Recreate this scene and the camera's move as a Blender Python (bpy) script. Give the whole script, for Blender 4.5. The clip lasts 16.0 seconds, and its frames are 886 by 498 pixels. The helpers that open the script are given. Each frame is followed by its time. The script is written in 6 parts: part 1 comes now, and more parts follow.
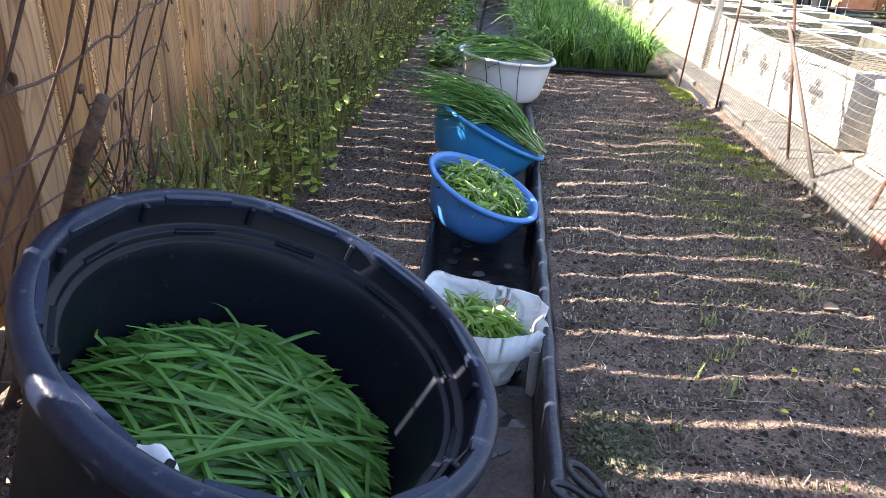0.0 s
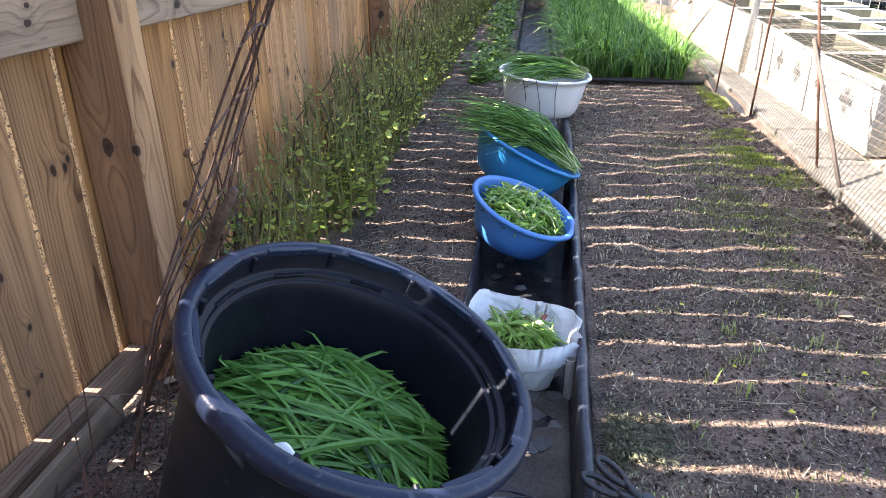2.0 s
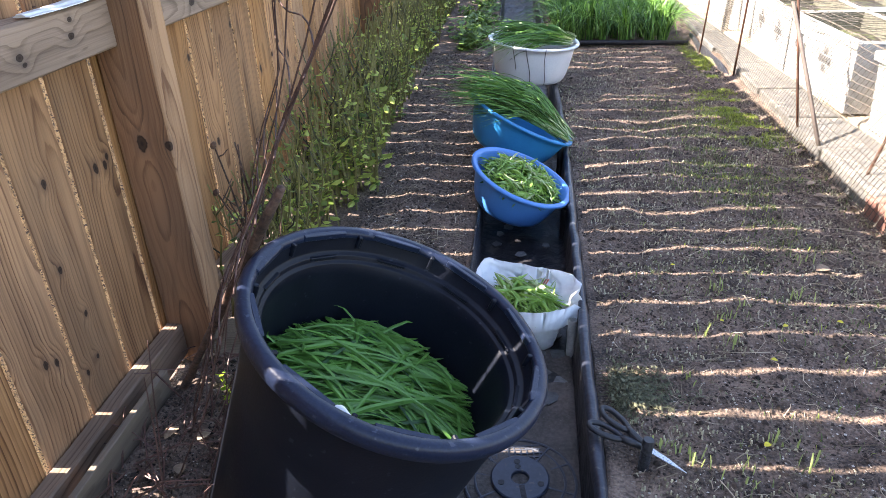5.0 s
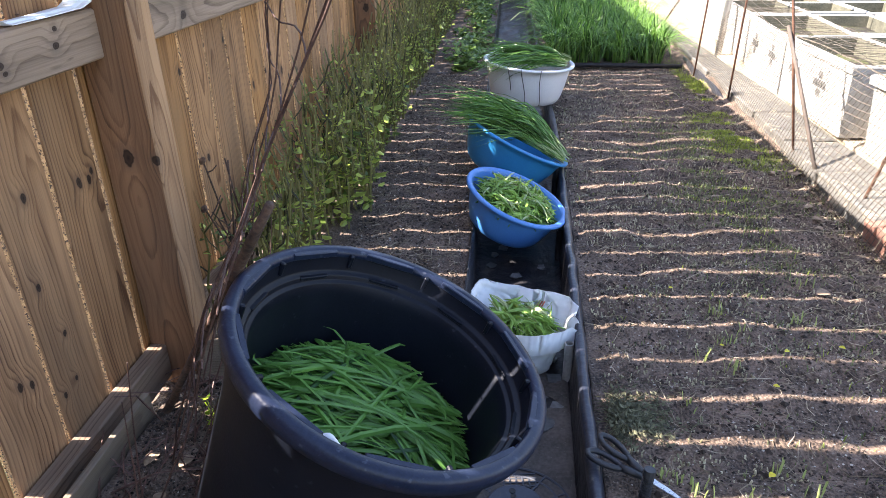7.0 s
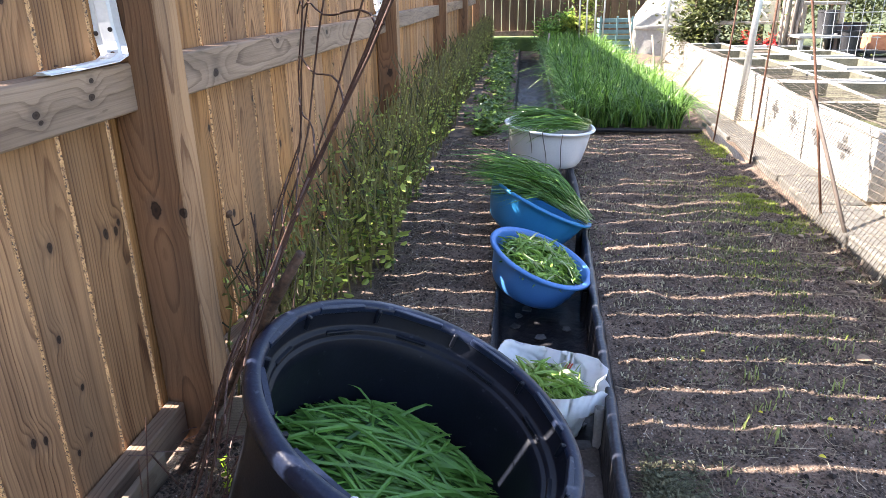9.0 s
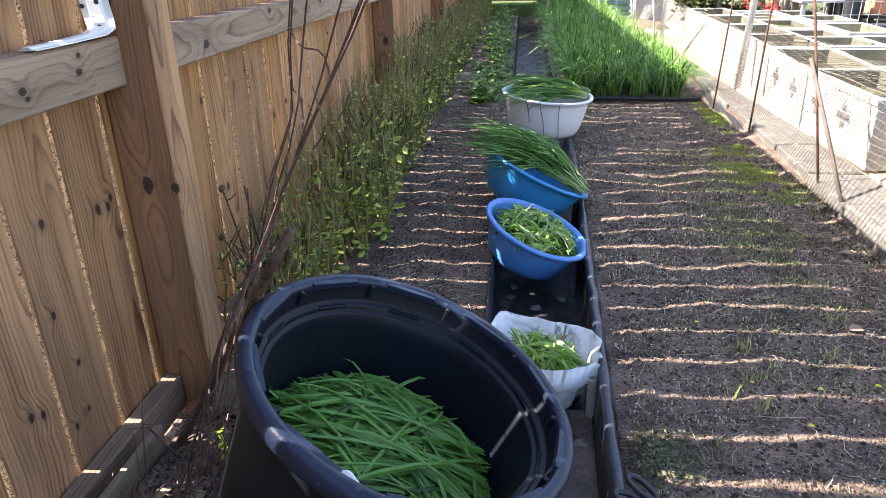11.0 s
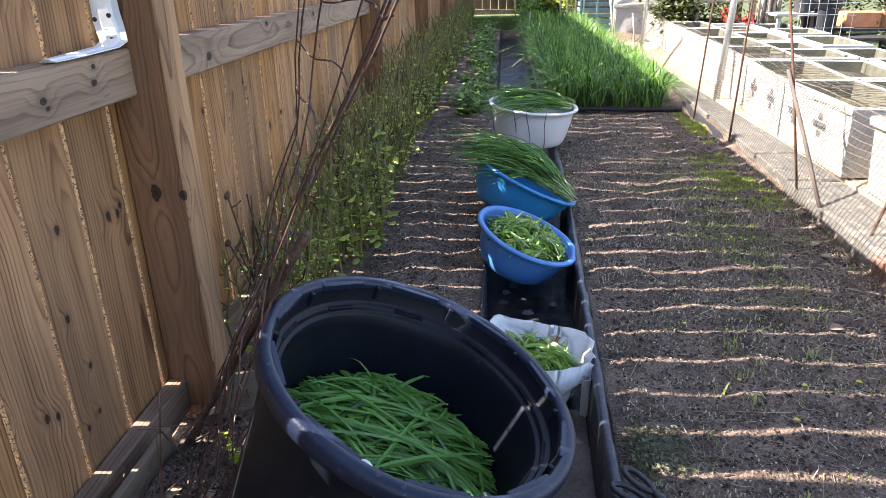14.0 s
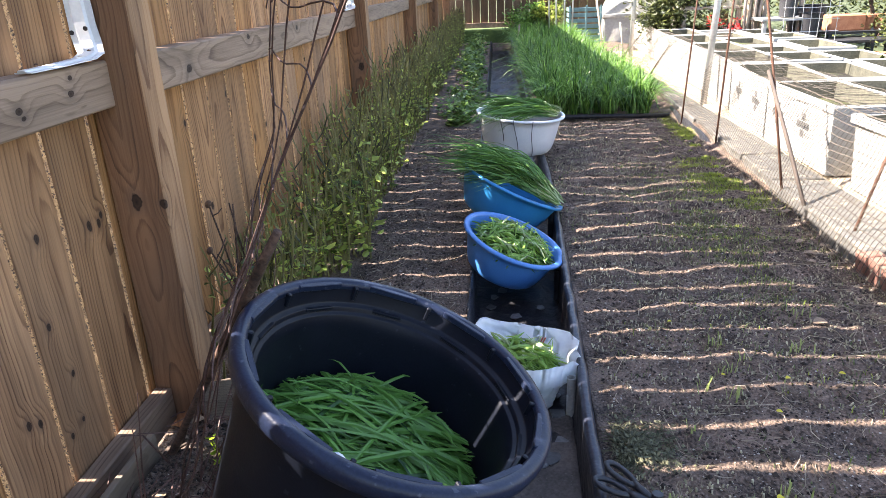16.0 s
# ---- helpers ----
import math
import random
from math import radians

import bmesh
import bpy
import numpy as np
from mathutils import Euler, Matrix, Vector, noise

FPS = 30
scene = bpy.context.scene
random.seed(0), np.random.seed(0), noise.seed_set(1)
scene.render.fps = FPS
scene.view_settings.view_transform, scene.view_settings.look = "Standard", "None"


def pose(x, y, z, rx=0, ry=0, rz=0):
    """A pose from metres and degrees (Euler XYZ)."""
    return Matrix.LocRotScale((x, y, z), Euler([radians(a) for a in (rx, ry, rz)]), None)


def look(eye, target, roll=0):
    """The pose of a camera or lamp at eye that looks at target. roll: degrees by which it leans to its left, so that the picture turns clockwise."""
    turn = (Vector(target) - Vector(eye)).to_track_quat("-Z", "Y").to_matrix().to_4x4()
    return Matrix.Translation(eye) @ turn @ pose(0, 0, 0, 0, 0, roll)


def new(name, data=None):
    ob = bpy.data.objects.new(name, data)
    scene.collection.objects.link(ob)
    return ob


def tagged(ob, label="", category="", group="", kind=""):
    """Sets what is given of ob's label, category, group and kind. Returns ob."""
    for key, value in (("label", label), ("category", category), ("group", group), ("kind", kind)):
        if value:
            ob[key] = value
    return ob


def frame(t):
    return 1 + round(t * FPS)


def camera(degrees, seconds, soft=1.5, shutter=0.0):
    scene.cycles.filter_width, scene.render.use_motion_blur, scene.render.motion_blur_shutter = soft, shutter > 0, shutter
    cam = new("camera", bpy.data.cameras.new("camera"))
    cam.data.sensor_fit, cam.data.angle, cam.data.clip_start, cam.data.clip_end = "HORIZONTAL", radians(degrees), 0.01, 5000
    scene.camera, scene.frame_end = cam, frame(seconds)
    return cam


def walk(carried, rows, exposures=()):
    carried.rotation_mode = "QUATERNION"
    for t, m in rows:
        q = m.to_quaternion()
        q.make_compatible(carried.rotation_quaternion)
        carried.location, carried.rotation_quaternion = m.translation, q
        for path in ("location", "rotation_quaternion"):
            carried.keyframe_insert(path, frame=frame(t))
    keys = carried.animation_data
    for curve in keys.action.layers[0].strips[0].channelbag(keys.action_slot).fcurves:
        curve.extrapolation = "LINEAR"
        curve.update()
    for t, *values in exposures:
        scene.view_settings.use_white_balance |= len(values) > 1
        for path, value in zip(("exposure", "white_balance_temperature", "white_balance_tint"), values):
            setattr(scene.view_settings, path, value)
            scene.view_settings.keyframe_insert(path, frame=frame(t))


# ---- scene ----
cam = camera(66.2, 16.0, soft=0.6)
PATH = [
    (0, (0.135, 0.054, 0.832), (0.048, 1.87, -0.001), 3.1),
    (0.5, (0.114, 0.014, 0.913), (0.021, 1.829, 0.078), 1.3),
    (1, (0.131, -0.035, 0.945), (0.007, 1.781, 0.118), 2.2),
    (1.5, (0.17, -0.103, 0.985), (-0.042, 1.712, 0.171), 0.3),
    (2, (0.147, -0.125, 0.983), (-0.075, 1.678, 0.145), -0.1),
    (2.5, (0.126, -0.198, 1.037), (-0.082, 1.65, 0.3), 0.3),
    (3, (0.116, -0.233, 1.046), (-0.096, 1.602, 0.28), -1.2),
    (3.5, (0.086, -0.252, 1.054), (-0.138, 1.566, 0.25), -1.1),
    (4, (0.092, -0.263, 1.059), (-0.107, 1.521, 0.178), -1.4),
    (4.2, (0.088, -0.251, 1.063), (-0.097, 1.507, 0.128), -1.9),
    (6.3, (0.139, -0.226, 1.073), (-0.025, 1.53, 0.13), -1.0),
    (6.5, (0.122, -0.222, 1.07), (-0.047, 1.533, 0.126), -0.5),
    (7, (0.096, -0.197, 1.049), (-0.067, 1.589, 0.164), -1.0),
    (7.5, (0.077, -0.171, 1.013), (-0.092, 1.621, 0.141), -1.5),
    (8, (0.072, -0.156, 1.003), (-0.093, 1.654, 0.168), -1.3),
    (8.5, (0.071, -0.164, 1.01), (-0.124, 1.686, 0.278), -1.4),
    (9, (0.066, -0.175, 1.019), (-0.147, 1.682, 0.308), -0.9),
    (11.5, (0.083, -0.17, 1.03), (-0.124, 1.635, 0.194), -1.3),
    (12, (0.084, -0.173, 1.031), (-0.105, 1.621, 0.167), -1.4),
    (12.5, (0.077, -0.186, 1.042), (-0.08, 1.647, 0.257), -0.7),
    (13, (0.076, -0.214, 1.046), (-0.094, 1.644, 0.327), -0.6),
    (13.5, (0.042, -0.224, 1.05), (-0.157, 1.622, 0.306), -0.1),
    (14, (0.046, -0.229, 1.035), (-0.113, 1.611, 0.269), -1.0),
    (14.5, (0.044, -0.226, 1.038), (-0.096, 1.648, 0.351), -1.5),
    (15, (0.07, -0.242, 1.012), (-0.122, 1.622, 0.311), -2.8),
    (15.5, (0.078, -0.249, 1.007), (-0.104, 1.608, 0.286), -2.6),
    (16, (0.093, -0.253, 1.013), (-0.064, 1.603, 0.286), -2.5),
]
EXPOSURE, KELVIN, TINT = 2.75, 7050, 18
LIGHTS = [(0, -0.02), (0.5, 0.10), (1, 0.14), (1.5, 0.17), (2, 0.17), (2.5, 0.22), (3, -0.18), (3.5, -0.22), (4, -0.02), (6.5, 0.18), (7, -0.03), (7.5, -0.03), (8, 0.06), (8.5, 0.10), (9, 0.0), (11.5, -0.03), (12, -0.05), (12.5, -0.06), (13, -0.18), (13.5, -0.28), (14, -0.2), (14.5, -0.15), (15, -0.16), (15.5, -0.15), (16, -0.07)]
walk(cam, [(t, look(eye, target, roll)) for t, eye, target, roll in PATH], [(t, EXPOSURE + s, KELVIN, TINT) for t, s in LIGHTS])

# ---------------------------------------------------------------- light
SUN_UP, SUN_TURN = radians(44.4), radians(1.7)
world = bpy.data.worlds.new("sky")
scene.world = world
world.use_nodes = True
wt = world.node_tree
sky = wt.nodes.new("ShaderNodeTexSky")
sky.sky_type, sky.sun_disc = "NISHITA", False
sky.sun_elevation, sky.sun_rotation = SUN_UP, radians(-90) - SUN_TURN
wt.links.new(sky.outputs[0], wt.nodes["Background"].inputs[0])
wt.nodes["Background"].inputs[1].default_value = 0.10
sun = new("sun", bpy.data.lights.new("sun", "SUN"))
sun.data.energy, sun.data.angle, sun.data.color = 4.4, radians(0.33), (1.0, 0.965, 0.90)
sun.matrix_world = look((-20 * math.cos(SUN_UP) * math.cos(SUN_TURN), -20 * math.cos(SUN_UP) * math.sin(SUN_TURN), 20 * math.sin(SUN_UP)), (0, 0, 0))

rnd = random.Random(7)


# ---------------------------------------------------------------- materials
def surface(name, a, b, scale=8.0, rough=0.7, bump=0.2, fine=60.0, metal=0.0, stretch=(1, 1, 1), spots=None, spot_scale=20.0,
            spot_amount=0.6, vary=0.12, spec=0.5, through_light=0.0, distance=0.01, coat=0.0):
    """Two colours mixed by coarse and fine noise, with relief, optional specks and a shift of tone from object to object."""
    m = bpy.data.materials.new(name)
    m.use_nodes = True
    nt = m.node_tree
    n, l = nt.nodes, nt.links
    p = n["Principled BSDF"]
    co = n.new("ShaderNodeTexCoord")
    mp = n.new("ShaderNodeMapping")
    mp.inputs["Scale"].default_value = stretch
    l.new(co.outputs["Object"], mp.inputs["Vector"])
    inf = n.new("ShaderNodeObjectInfo")
    off = n.new("ShaderNodeVectorMath")
    off.operation = "MULTIPLY_ADD"
    l.new(inf.outputs["Random"], off.inputs[0])
    off.inputs[1].default_value = (7.3, 5.1, 9.7)
    l.new(mp.outputs[0], off.inputs[2])
    big = n.new("ShaderNodeTexNoise")
    big.inputs["Scale"].default_value, big.inputs["Detail"].default_value = scale, 5
    small = n.new("ShaderNodeTexNoise")
    small.inputs["Scale"].default_value, small.inputs["Detail"].default_value = fine, 4
    l.new(off.outputs[0], big.inputs["Vector"])
    l.new(off.outputs[0], small.inputs["Vector"])
    mx = n.new("ShaderNodeMath")
    mx.operation = "MULTIPLY_ADD"
    l.new(small.outputs[0], mx.inputs[0])
    mx.inputs[1].default_value = 0.5
    half = n.new("ShaderNodeMath")
    half.operation = "MULTIPLY"
    half.inputs[1].default_value = 0.5
    l.new(big.outputs[0], half.inputs[0])
    l.new(half.outputs[0], mx.inputs[2])
    ramp = n.new("ShaderNodeValToRGB")
    ramp.color_ramp.elements[0].position, ramp.color_ramp.elements[1].position = 0.36, 0.64
    ramp.color_ramp.elements[0].color, ramp.color_ramp.elements[1].color = (*a, 1), (*b, 1)
    l.new(mx.outputs[0], ramp.inputs[0])
    colour = ramp.outputs[0]
    if spots:
        sp = n.new("ShaderNodeTexNoise")
        sp.inputs["Scale"].default_value, sp.inputs["Detail"].default_value = spot_scale, 3
        l.new(off.outputs[0], sp.inputs["Vector"])
        sr = n.new("ShaderNodeValToRGB")
        sr.color_ramp.elements[0].position, sr.color_ramp.elements[1].position = spot_amount, spot_amount + 0.07
        l.new(sp.outputs[0], sr.inputs[0])
        mixer = n.new("ShaderNodeMixRGB")
        l.new(sr.outputs[0], mixer.inputs[0])
        l.new(colour, mixer.inputs[1])
        mixer.inputs[2].default_value = (*spots, 1)
        colour = mixer.outputs[0]
    if vary:
        hsv = n.new("ShaderNodeHueSaturation")
        rng = n.new("ShaderNodeMapRange")
        rng.inputs["To Min"].default_value, rng.inputs["To Max"].default_value = 1 - vary, 1 + vary
        l.new(inf.outputs["Random"], rng.inputs["Value"])
        l.new(rng.outputs[0], hsv.inputs["Value"])
        l.new(colour, hsv.inputs["Color"])
        colour = hsv.outputs[0]
    l.new(colour, p.inputs["Base Color"])
    rr = n.new("ShaderNodeMapRange")
    rr.inputs["To Min"].default_value, rr.inputs["To Max"].default_value = max(0.02, rough - 0.12), min(1, rough + 0.12)
    l.new(mx.outputs[0], rr.inputs["Value"])
    l.new(rr.outputs[0], p.inputs["Roughness"])
    p.inputs["Metallic"].default_value = metal
    p.inputs["Specular IOR Level"].default_value = spec
    p.inputs["Coat Weight"].default_value = coat
    if bump:
        bp = n.new("ShaderNodeBump")
        bp.inputs["Strength"].default_value, bp.inputs["Distance"].default_value = bump, distance
        l.new(mx.outputs[0], bp.inputs["Height"])
        l.new(bp.outputs[0], p.inputs["Normal"])
    if through_light:
        tr = n.new("ShaderNodeBsdfTranslucent")
        l.new(colour, tr.inputs["Color"])
        ms = n.new("ShaderNodeMixShader")
        ms.inputs[0].default_value = through_light
        l.new(p.outputs[0], ms.inputs[1])
        l.new(tr.outputs[0], ms.inputs[2])
        l.new(ms.outputs[0], n["Material Output"].inputs["Surface"])
    return m


def island_leaf(name, dark, light, rough=0.45, through_light=0.3):
    """Leaf green that differs from blade to blade."""
    m = bpy.data.materials.new(name)
    m.use_nodes = True
    nt = m.node_tree
    n, l = nt.nodes, nt.links
    p = n["Principled BSDF"]
    geo = n.new("ShaderNodeNewGeometry")
    ramp = n.new("ShaderNodeValToRGB")
    ramp.color_ramp.elements[0].color, ramp.color_ramp.elements[1].color = (*dark, 1), (*light, 1)
    l.new(geo.outputs["Random Per Island"], ramp.inputs[0])
    co = n.new("ShaderNodeTexCoord")
    nz = n.new("ShaderNodeTexNoise")
    nz.inputs["Scale"].default_value = 40
    l.new(co.outputs["Object"], nz.inputs["Vector"])
    hsv = n.new("ShaderNodeHueSaturation")
    rng = n.new("ShaderNodeMapRange")
    rng.inputs["To Min"].default_value, rng.inputs["To Max"].default_value = 0.7, 1.3
    l.new(nz.outputs[0], rng.inputs["Value"])
    l.new(rng.outputs[0], hsv.inputs["Value"])
    l.new(ramp.outputs[0], hsv.inputs["Color"])
    l.new(hsv.outputs[0], p.inputs["Base Color"])
    p.inputs["Roughness"].default_value = rough
    tr = n.new("ShaderNodeBsdfTranslucent")
    l.new(hsv.outputs[0], tr.inputs["Color"])
    ms = n.new("ShaderNodeMixShader")
    ms.inputs[0].default_value = through_light
    l.new(p.outputs[0], ms.inputs[1])
    l.new(tr.outputs[0], ms.inputs[2])
    l.new(ms.outputs[0], n["Material Output"].inputs["Surface"])
    return m


def timber(name, pale, brown, knot=(0.022, 0.010, 0.006), axis="z", pith=(-0.045, 0.0), stray=(0.05, 0.13), ring=0.0062, knots=2.6, vary=0.14, placed=(), contrast=0.62, bend=0.013):
    """Sawn softwood: growth rings cut lengthwise, bent round knots; placed: the plain knots as (x, y, z, radius)."""
    m = bpy.data.materials.new(name)
    m.use_nodes = True
    nt = m.node_tree
    n, l = nt.nodes, nt.links
    p = n["Principled BSDF"]

    def put(socket, value):
        if isinstance(value, (int, float, tuple)):
            socket.default_value = value
        else:
            l.new(value, socket)

    def calc(op, a, b=0.0, c=0.0):
        k = n.new("ShaderNodeMath")
        k.operation = op
        for q, value in enumerate((a, b, c)):
            put(k.inputs[q], value)
        return k.outputs[0]

    def vec(x, y, z):
        k = n.new("ShaderNodeCombineXYZ")
        for q, value in enumerate((x, y, z)):
            put(k.inputs[q], value)
        return k.outputs[0]

    def noise(where, scale, detail=2):
        k = n.new("ShaderNodeTexNoise")
        k.inputs["Scale"].default_value, k.inputs["Detail"].default_value = scale, detail
        l.new(where, k.inputs["Vector"])
        return k.outputs

    def span(value, a, b, c, d):
        k = n.new("ShaderNodeMapRange")
        for q, w in zip(("Value", "From Min", "From Max", "To Min", "To Max"), (value, a, b, c, d)):
            put(k.inputs[q], w)
        return k.outputs[0]

    def ramp(value, *stops):
        k = n.new("ShaderNodeValToRGB")
        e = k.color_ramp.elements
        while len(e) < len(stops):
            e.new(0.5)
        for q, (at, c) in zip(e, stops):
            q.position, q.color = at, (*c, 1) if isinstance(c, tuple) else (c, c, c, 1)
        l.new(value, k.inputs[0])
        return k.outputs[0]

    def blend(f, a, b, mode="MIX"):
        k = n.new("ShaderNodeMixRGB")
        k.blend_type = mode
        for q, value in enumerate((f, a, b)):
            put(k.inputs[q], (*value, 1) if isinstance(value, tuple) else value)
        return k.outputs[0]

    inf = n.new("ShaderNodeObjectInfo")
    one = inf.outputs["Random"]
    two, three = calc("FRACT", calc("MULTIPLY", one, 7.13)), calc("FRACT", calc("MULTIPLY", one, 31.7))
    co = n.new("ShaderNodeTexCoord")
    sep = n.new("ShaderNodeSeparateXYZ")
    l.new(co.outputs["Object"], sep.inputs[0])
    deep, wide, long = sep.outputs["X"], sep.outputs["Y" if axis == "z" else "Z"], sep.outputs["Z" if axis == "z" else "Y"]
    shift = calc("MULTIPLY", one, 57.0)
    # knots: the scattered ones and the placed ones
    vo = n.new("ShaderNodeTexVoronoi")
    vo.voronoi_dimensions = "2D"
    vo.inputs["Scale"].default_value = knots
    l.new(vec(calc("ADD", calc("MULTIPLY", wide, 1.5), shift), calc("ADD", calc("ADD", long, deep), shift), 0.0), vo.inputs["Vector"])
    tint = n.new("ShaderNodeSeparateColor")
    l.new(vo.outputs["Color"], tint.inputs[0])
    near = calc("ADD", calc("MULTIPLY", vo.outputs["Distance"], 42.0), calc("MULTIPLY", calc("LESS_THAN", tint.outputs[0], 0.55), 9.0))
    if placed:
        squeeze = (1.0, 1.0, 0.66) if axis == "z" else (1.0, 0.66, 1.0)
        geo = n.new("ShaderNodeNewGeometry")
        sc = n.new("ShaderNodeVectorMath")
        sc.operation = "MULTIPLY"
        l.new(geo.outputs["Position"], sc.inputs[0])
        sc.inputs[1].default_value = squeeze
        for kx, ky, kz, kr in placed:
            di = n.new("ShaderNodeVectorMath")
            di.operation = "DISTANCE"
            l.new(sc.outputs[0], di.inputs[0])
            di.inputs[1].default_value = (kx * squeeze[0], ky * squeeze[1], kz * squeeze[2])
            near = calc("MINIMUM", near, calc("DIVIDE", di.outputs["Value"], kr * 0.86))
    spot = noise(co.outputs["Object"], 60.0, 2)
    rough_edge = calc("MULTIPLY", near, span(spot[0], 0.25, 0.75, 0.75, 1.3))
    # growth rings round a wandering pith
    drift = n.new("ShaderNodeSeparateColor")
    l.new(noise(vec(calc("MULTIPLY", long, 1.5), shift, 0.0), 1.0, 2)[1], drift.inputs[0])
    a = calc("ADD", calc("SUBTRACT", wide, pith[1]), calc("ADD", calc("MULTIPLY", calc("SUBTRACT", two, 0.5), stray[1]), calc("MULTIPLY", calc("SUBTRACT", drift.outputs[0], 0.5), 0.10)))
    d = calc("ADD", calc("SUBTRACT", deep, pith[0]), calc("ADD", calc("MULTIPLY", calc("SUBTRACT", three, 0.5), stray[0]), calc("MULTIPLY", calc("SUBTRACT", drift.outputs[1], 0.5), 0.09)))
    r = calc("SQRT", calc("ADD", calc("MULTIPLY", a, a), calc("MULTIPLY", d, d)))
    slack = noise(vec(calc("ADD", wide, shift), deep, calc("MULTIPLY", long, 0.12)), 26.0, 3)
    r = calc("ADD", r, calc("MULTIPLY", calc("SUBTRACT", slack[0], 0.5), 0.012))
    hump = n.new("ShaderNodeMapRange")
    hump.interpolation_type = "SMOOTHERSTEP"
    l.new(near, hump.inputs["Value"])
    hump.inputs["From Min"].default_value, hump.inputs["From Max"].default_value, hump.inputs["To Min"].default_value, hump.inputs["To Max"].default_value = 0.0, 6.0, bend, 0.0
    phase = calc("DIVIDE", calc("ADD", r, hump.outputs[0]), ring)
    line = ramp(calc("FRACT", phase), (0.0, 0.12), (0.14, 0.0), (0.55, 0.22), (0.86, 1.0), (0.95, 0.9), (1.0, 0.12))
    white = n.new("ShaderNodeTexWhiteNoise")
    white.noise_dimensions = "1D"
    l.new(calc("ADD", calc("FLOOR", phase), shift), white.inputs["W"])
    line = calc("MULTIPLY", line, span(white.outputs["Value"], 0.0, 1.0, 0.35, 1.0))
    fibre = noise(vec(calc("ADD", wide, shift), deep, calc("MULTIPLY", long, 0.018)), 330.0, 3)
    broad = noise(vec(calc("ADD", wide, shift), deep, calc("MULTIPLY", long, 0.07)), 24.0, 3)
    dark = calc("ADD", calc("MULTIPLY", line, contrast), calc("ADD", span(fibre[0], 0.3, 0.7, -0.14, 0.20), span(broad[0], 0.32, 0.68, -0.22, 0.46)))
    colour = ramp(dark, (0.0, pale), (1.0, brown))
    # weather stains
    stain = noise(vec(calc("ADD", wide, shift), deep, calc("MULTIPLY", long, 0.35)), 6.0, 5)
    grey = blend(span(stain[0], 0.50, 0.72, 0.0, 0.24), colour, (0.205, 0.150, 0.105))
    halo = ramp(calc("DIVIDE", rough_edge, 4.0), (0.20, 0.50), (0.60, 0.0))
    colour = blend(halo, grey, tuple(0.75 * b + 0.03 for b in brown))
    eye = ramp(calc("DIVIDE", rough_edge, 2.0), (0.06, 1.0), (0.28, 0.84), (0.40, 0.96), (0.52, 0.0))
    colour = blend(eye, colour, knot)
    hsv = n.new("ShaderNodeHueSaturation")
    l.new(calc("MULTIPLY", span(one, 0.0, 1.0, 1 - vary, 1 + vary), span(stain[0], 0.3, 0.7, 1.14, 0.86)), hsv.inputs["Value"])
    l.new(span(three, 0.0, 1.0, 0.90, 1.08), hsv.inputs["Saturation"])
    l.new(colour, hsv.inputs["Color"])
    l.new(hsv.outputs[0], p.inputs["Base Color"])
    p.inputs["Roughness"].default_value = 0.72
    p.inputs["Specular IOR Level"].default_value = 0.3
    bp = n.new("ShaderNodeBump")
    bp.inputs["Strength"].default_value, bp.inputs["Distance"].default_value = 0.35, 0.003
    l.new(calc("SUBTRACT", 1.0, calc("ADD", dark, calc("MULTIPLY", eye, 0.8))), bp.inputs["Height"])
    l.new(bp.outputs[0], p.inputs["Normal"])
    return m


PICKET_KNOTS = [(-0.75, y, z, r) for y, z, r in (
    (1.026, 0.574, 0.010), (1.074, 0.582, 0.007), (0.862, 0.606, 0.008), (1.866, 0.717, 0.009), (1.547, 0.687, 0.009), (2.068, 0.535, 0.011), (1.632, 0.423, 0.011),
    (2.389, 0.518, 0.012), (2.205, 0.556, 0.008), (0.831, 0.440, 0.007), (0.861, 0.322, 0.006), (0.715, 0.302, 0.008), (0.743, 0.286, 0.008), (0.855, 0.218, 0.005), (0.814, 0.206, 0.006))]
POST_KNOTS = [(-0.694, 1.125, 0.593, 0.015), (-0.632, 1.126, 0.587, 0.010), (-0.679, 3.78, 0.582, 0.019)]
RAIL_KNOTS = [(-0.692, y, z, r) for y, z, r in ((0.985, 0.878, 0.006), (0.977, 0.850, 0.008), (0.826, 0.844, 0.008), (0.834, 0.831, 0.005), (1.502, 0.835, 0.013), (1.975, 0.880, 0.011), (2.552, 0.872, 0.012))]
M_SOIL = surface("soil", (0.020, 0.0135, 0.0105), (0.250, 0.176, 0.132), 9, 0.95, 1.0, 150, spots=(0.28, 0.235, 0.19), spot_scale=190, spot_amount=0.63, vary=0, distance=0.02)
# outer lawn is added, kept dark so less light bounces onto the fence
M_ADDEDLAWN = surface("added_lawn", (0.024, 0.040, 0.012), (0.075, 0.098, 0.033), 5, 0.95, 0.9, 90, vary=0, spots=(0.13, 0.12, 0.06), spot_scale=14, spot_amount=0.60)
M_PICKET = timber("picket_wood", (0.440, 0.228, 0.103), (0.122, 0.049, 0.019), knots=2.3, vary=0.26, ring=0.0085, contrast=0.80, placed=PICKET_KNOTS)
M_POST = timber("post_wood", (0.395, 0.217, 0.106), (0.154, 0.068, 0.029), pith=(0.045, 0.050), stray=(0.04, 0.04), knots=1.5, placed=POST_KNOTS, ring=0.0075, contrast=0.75)
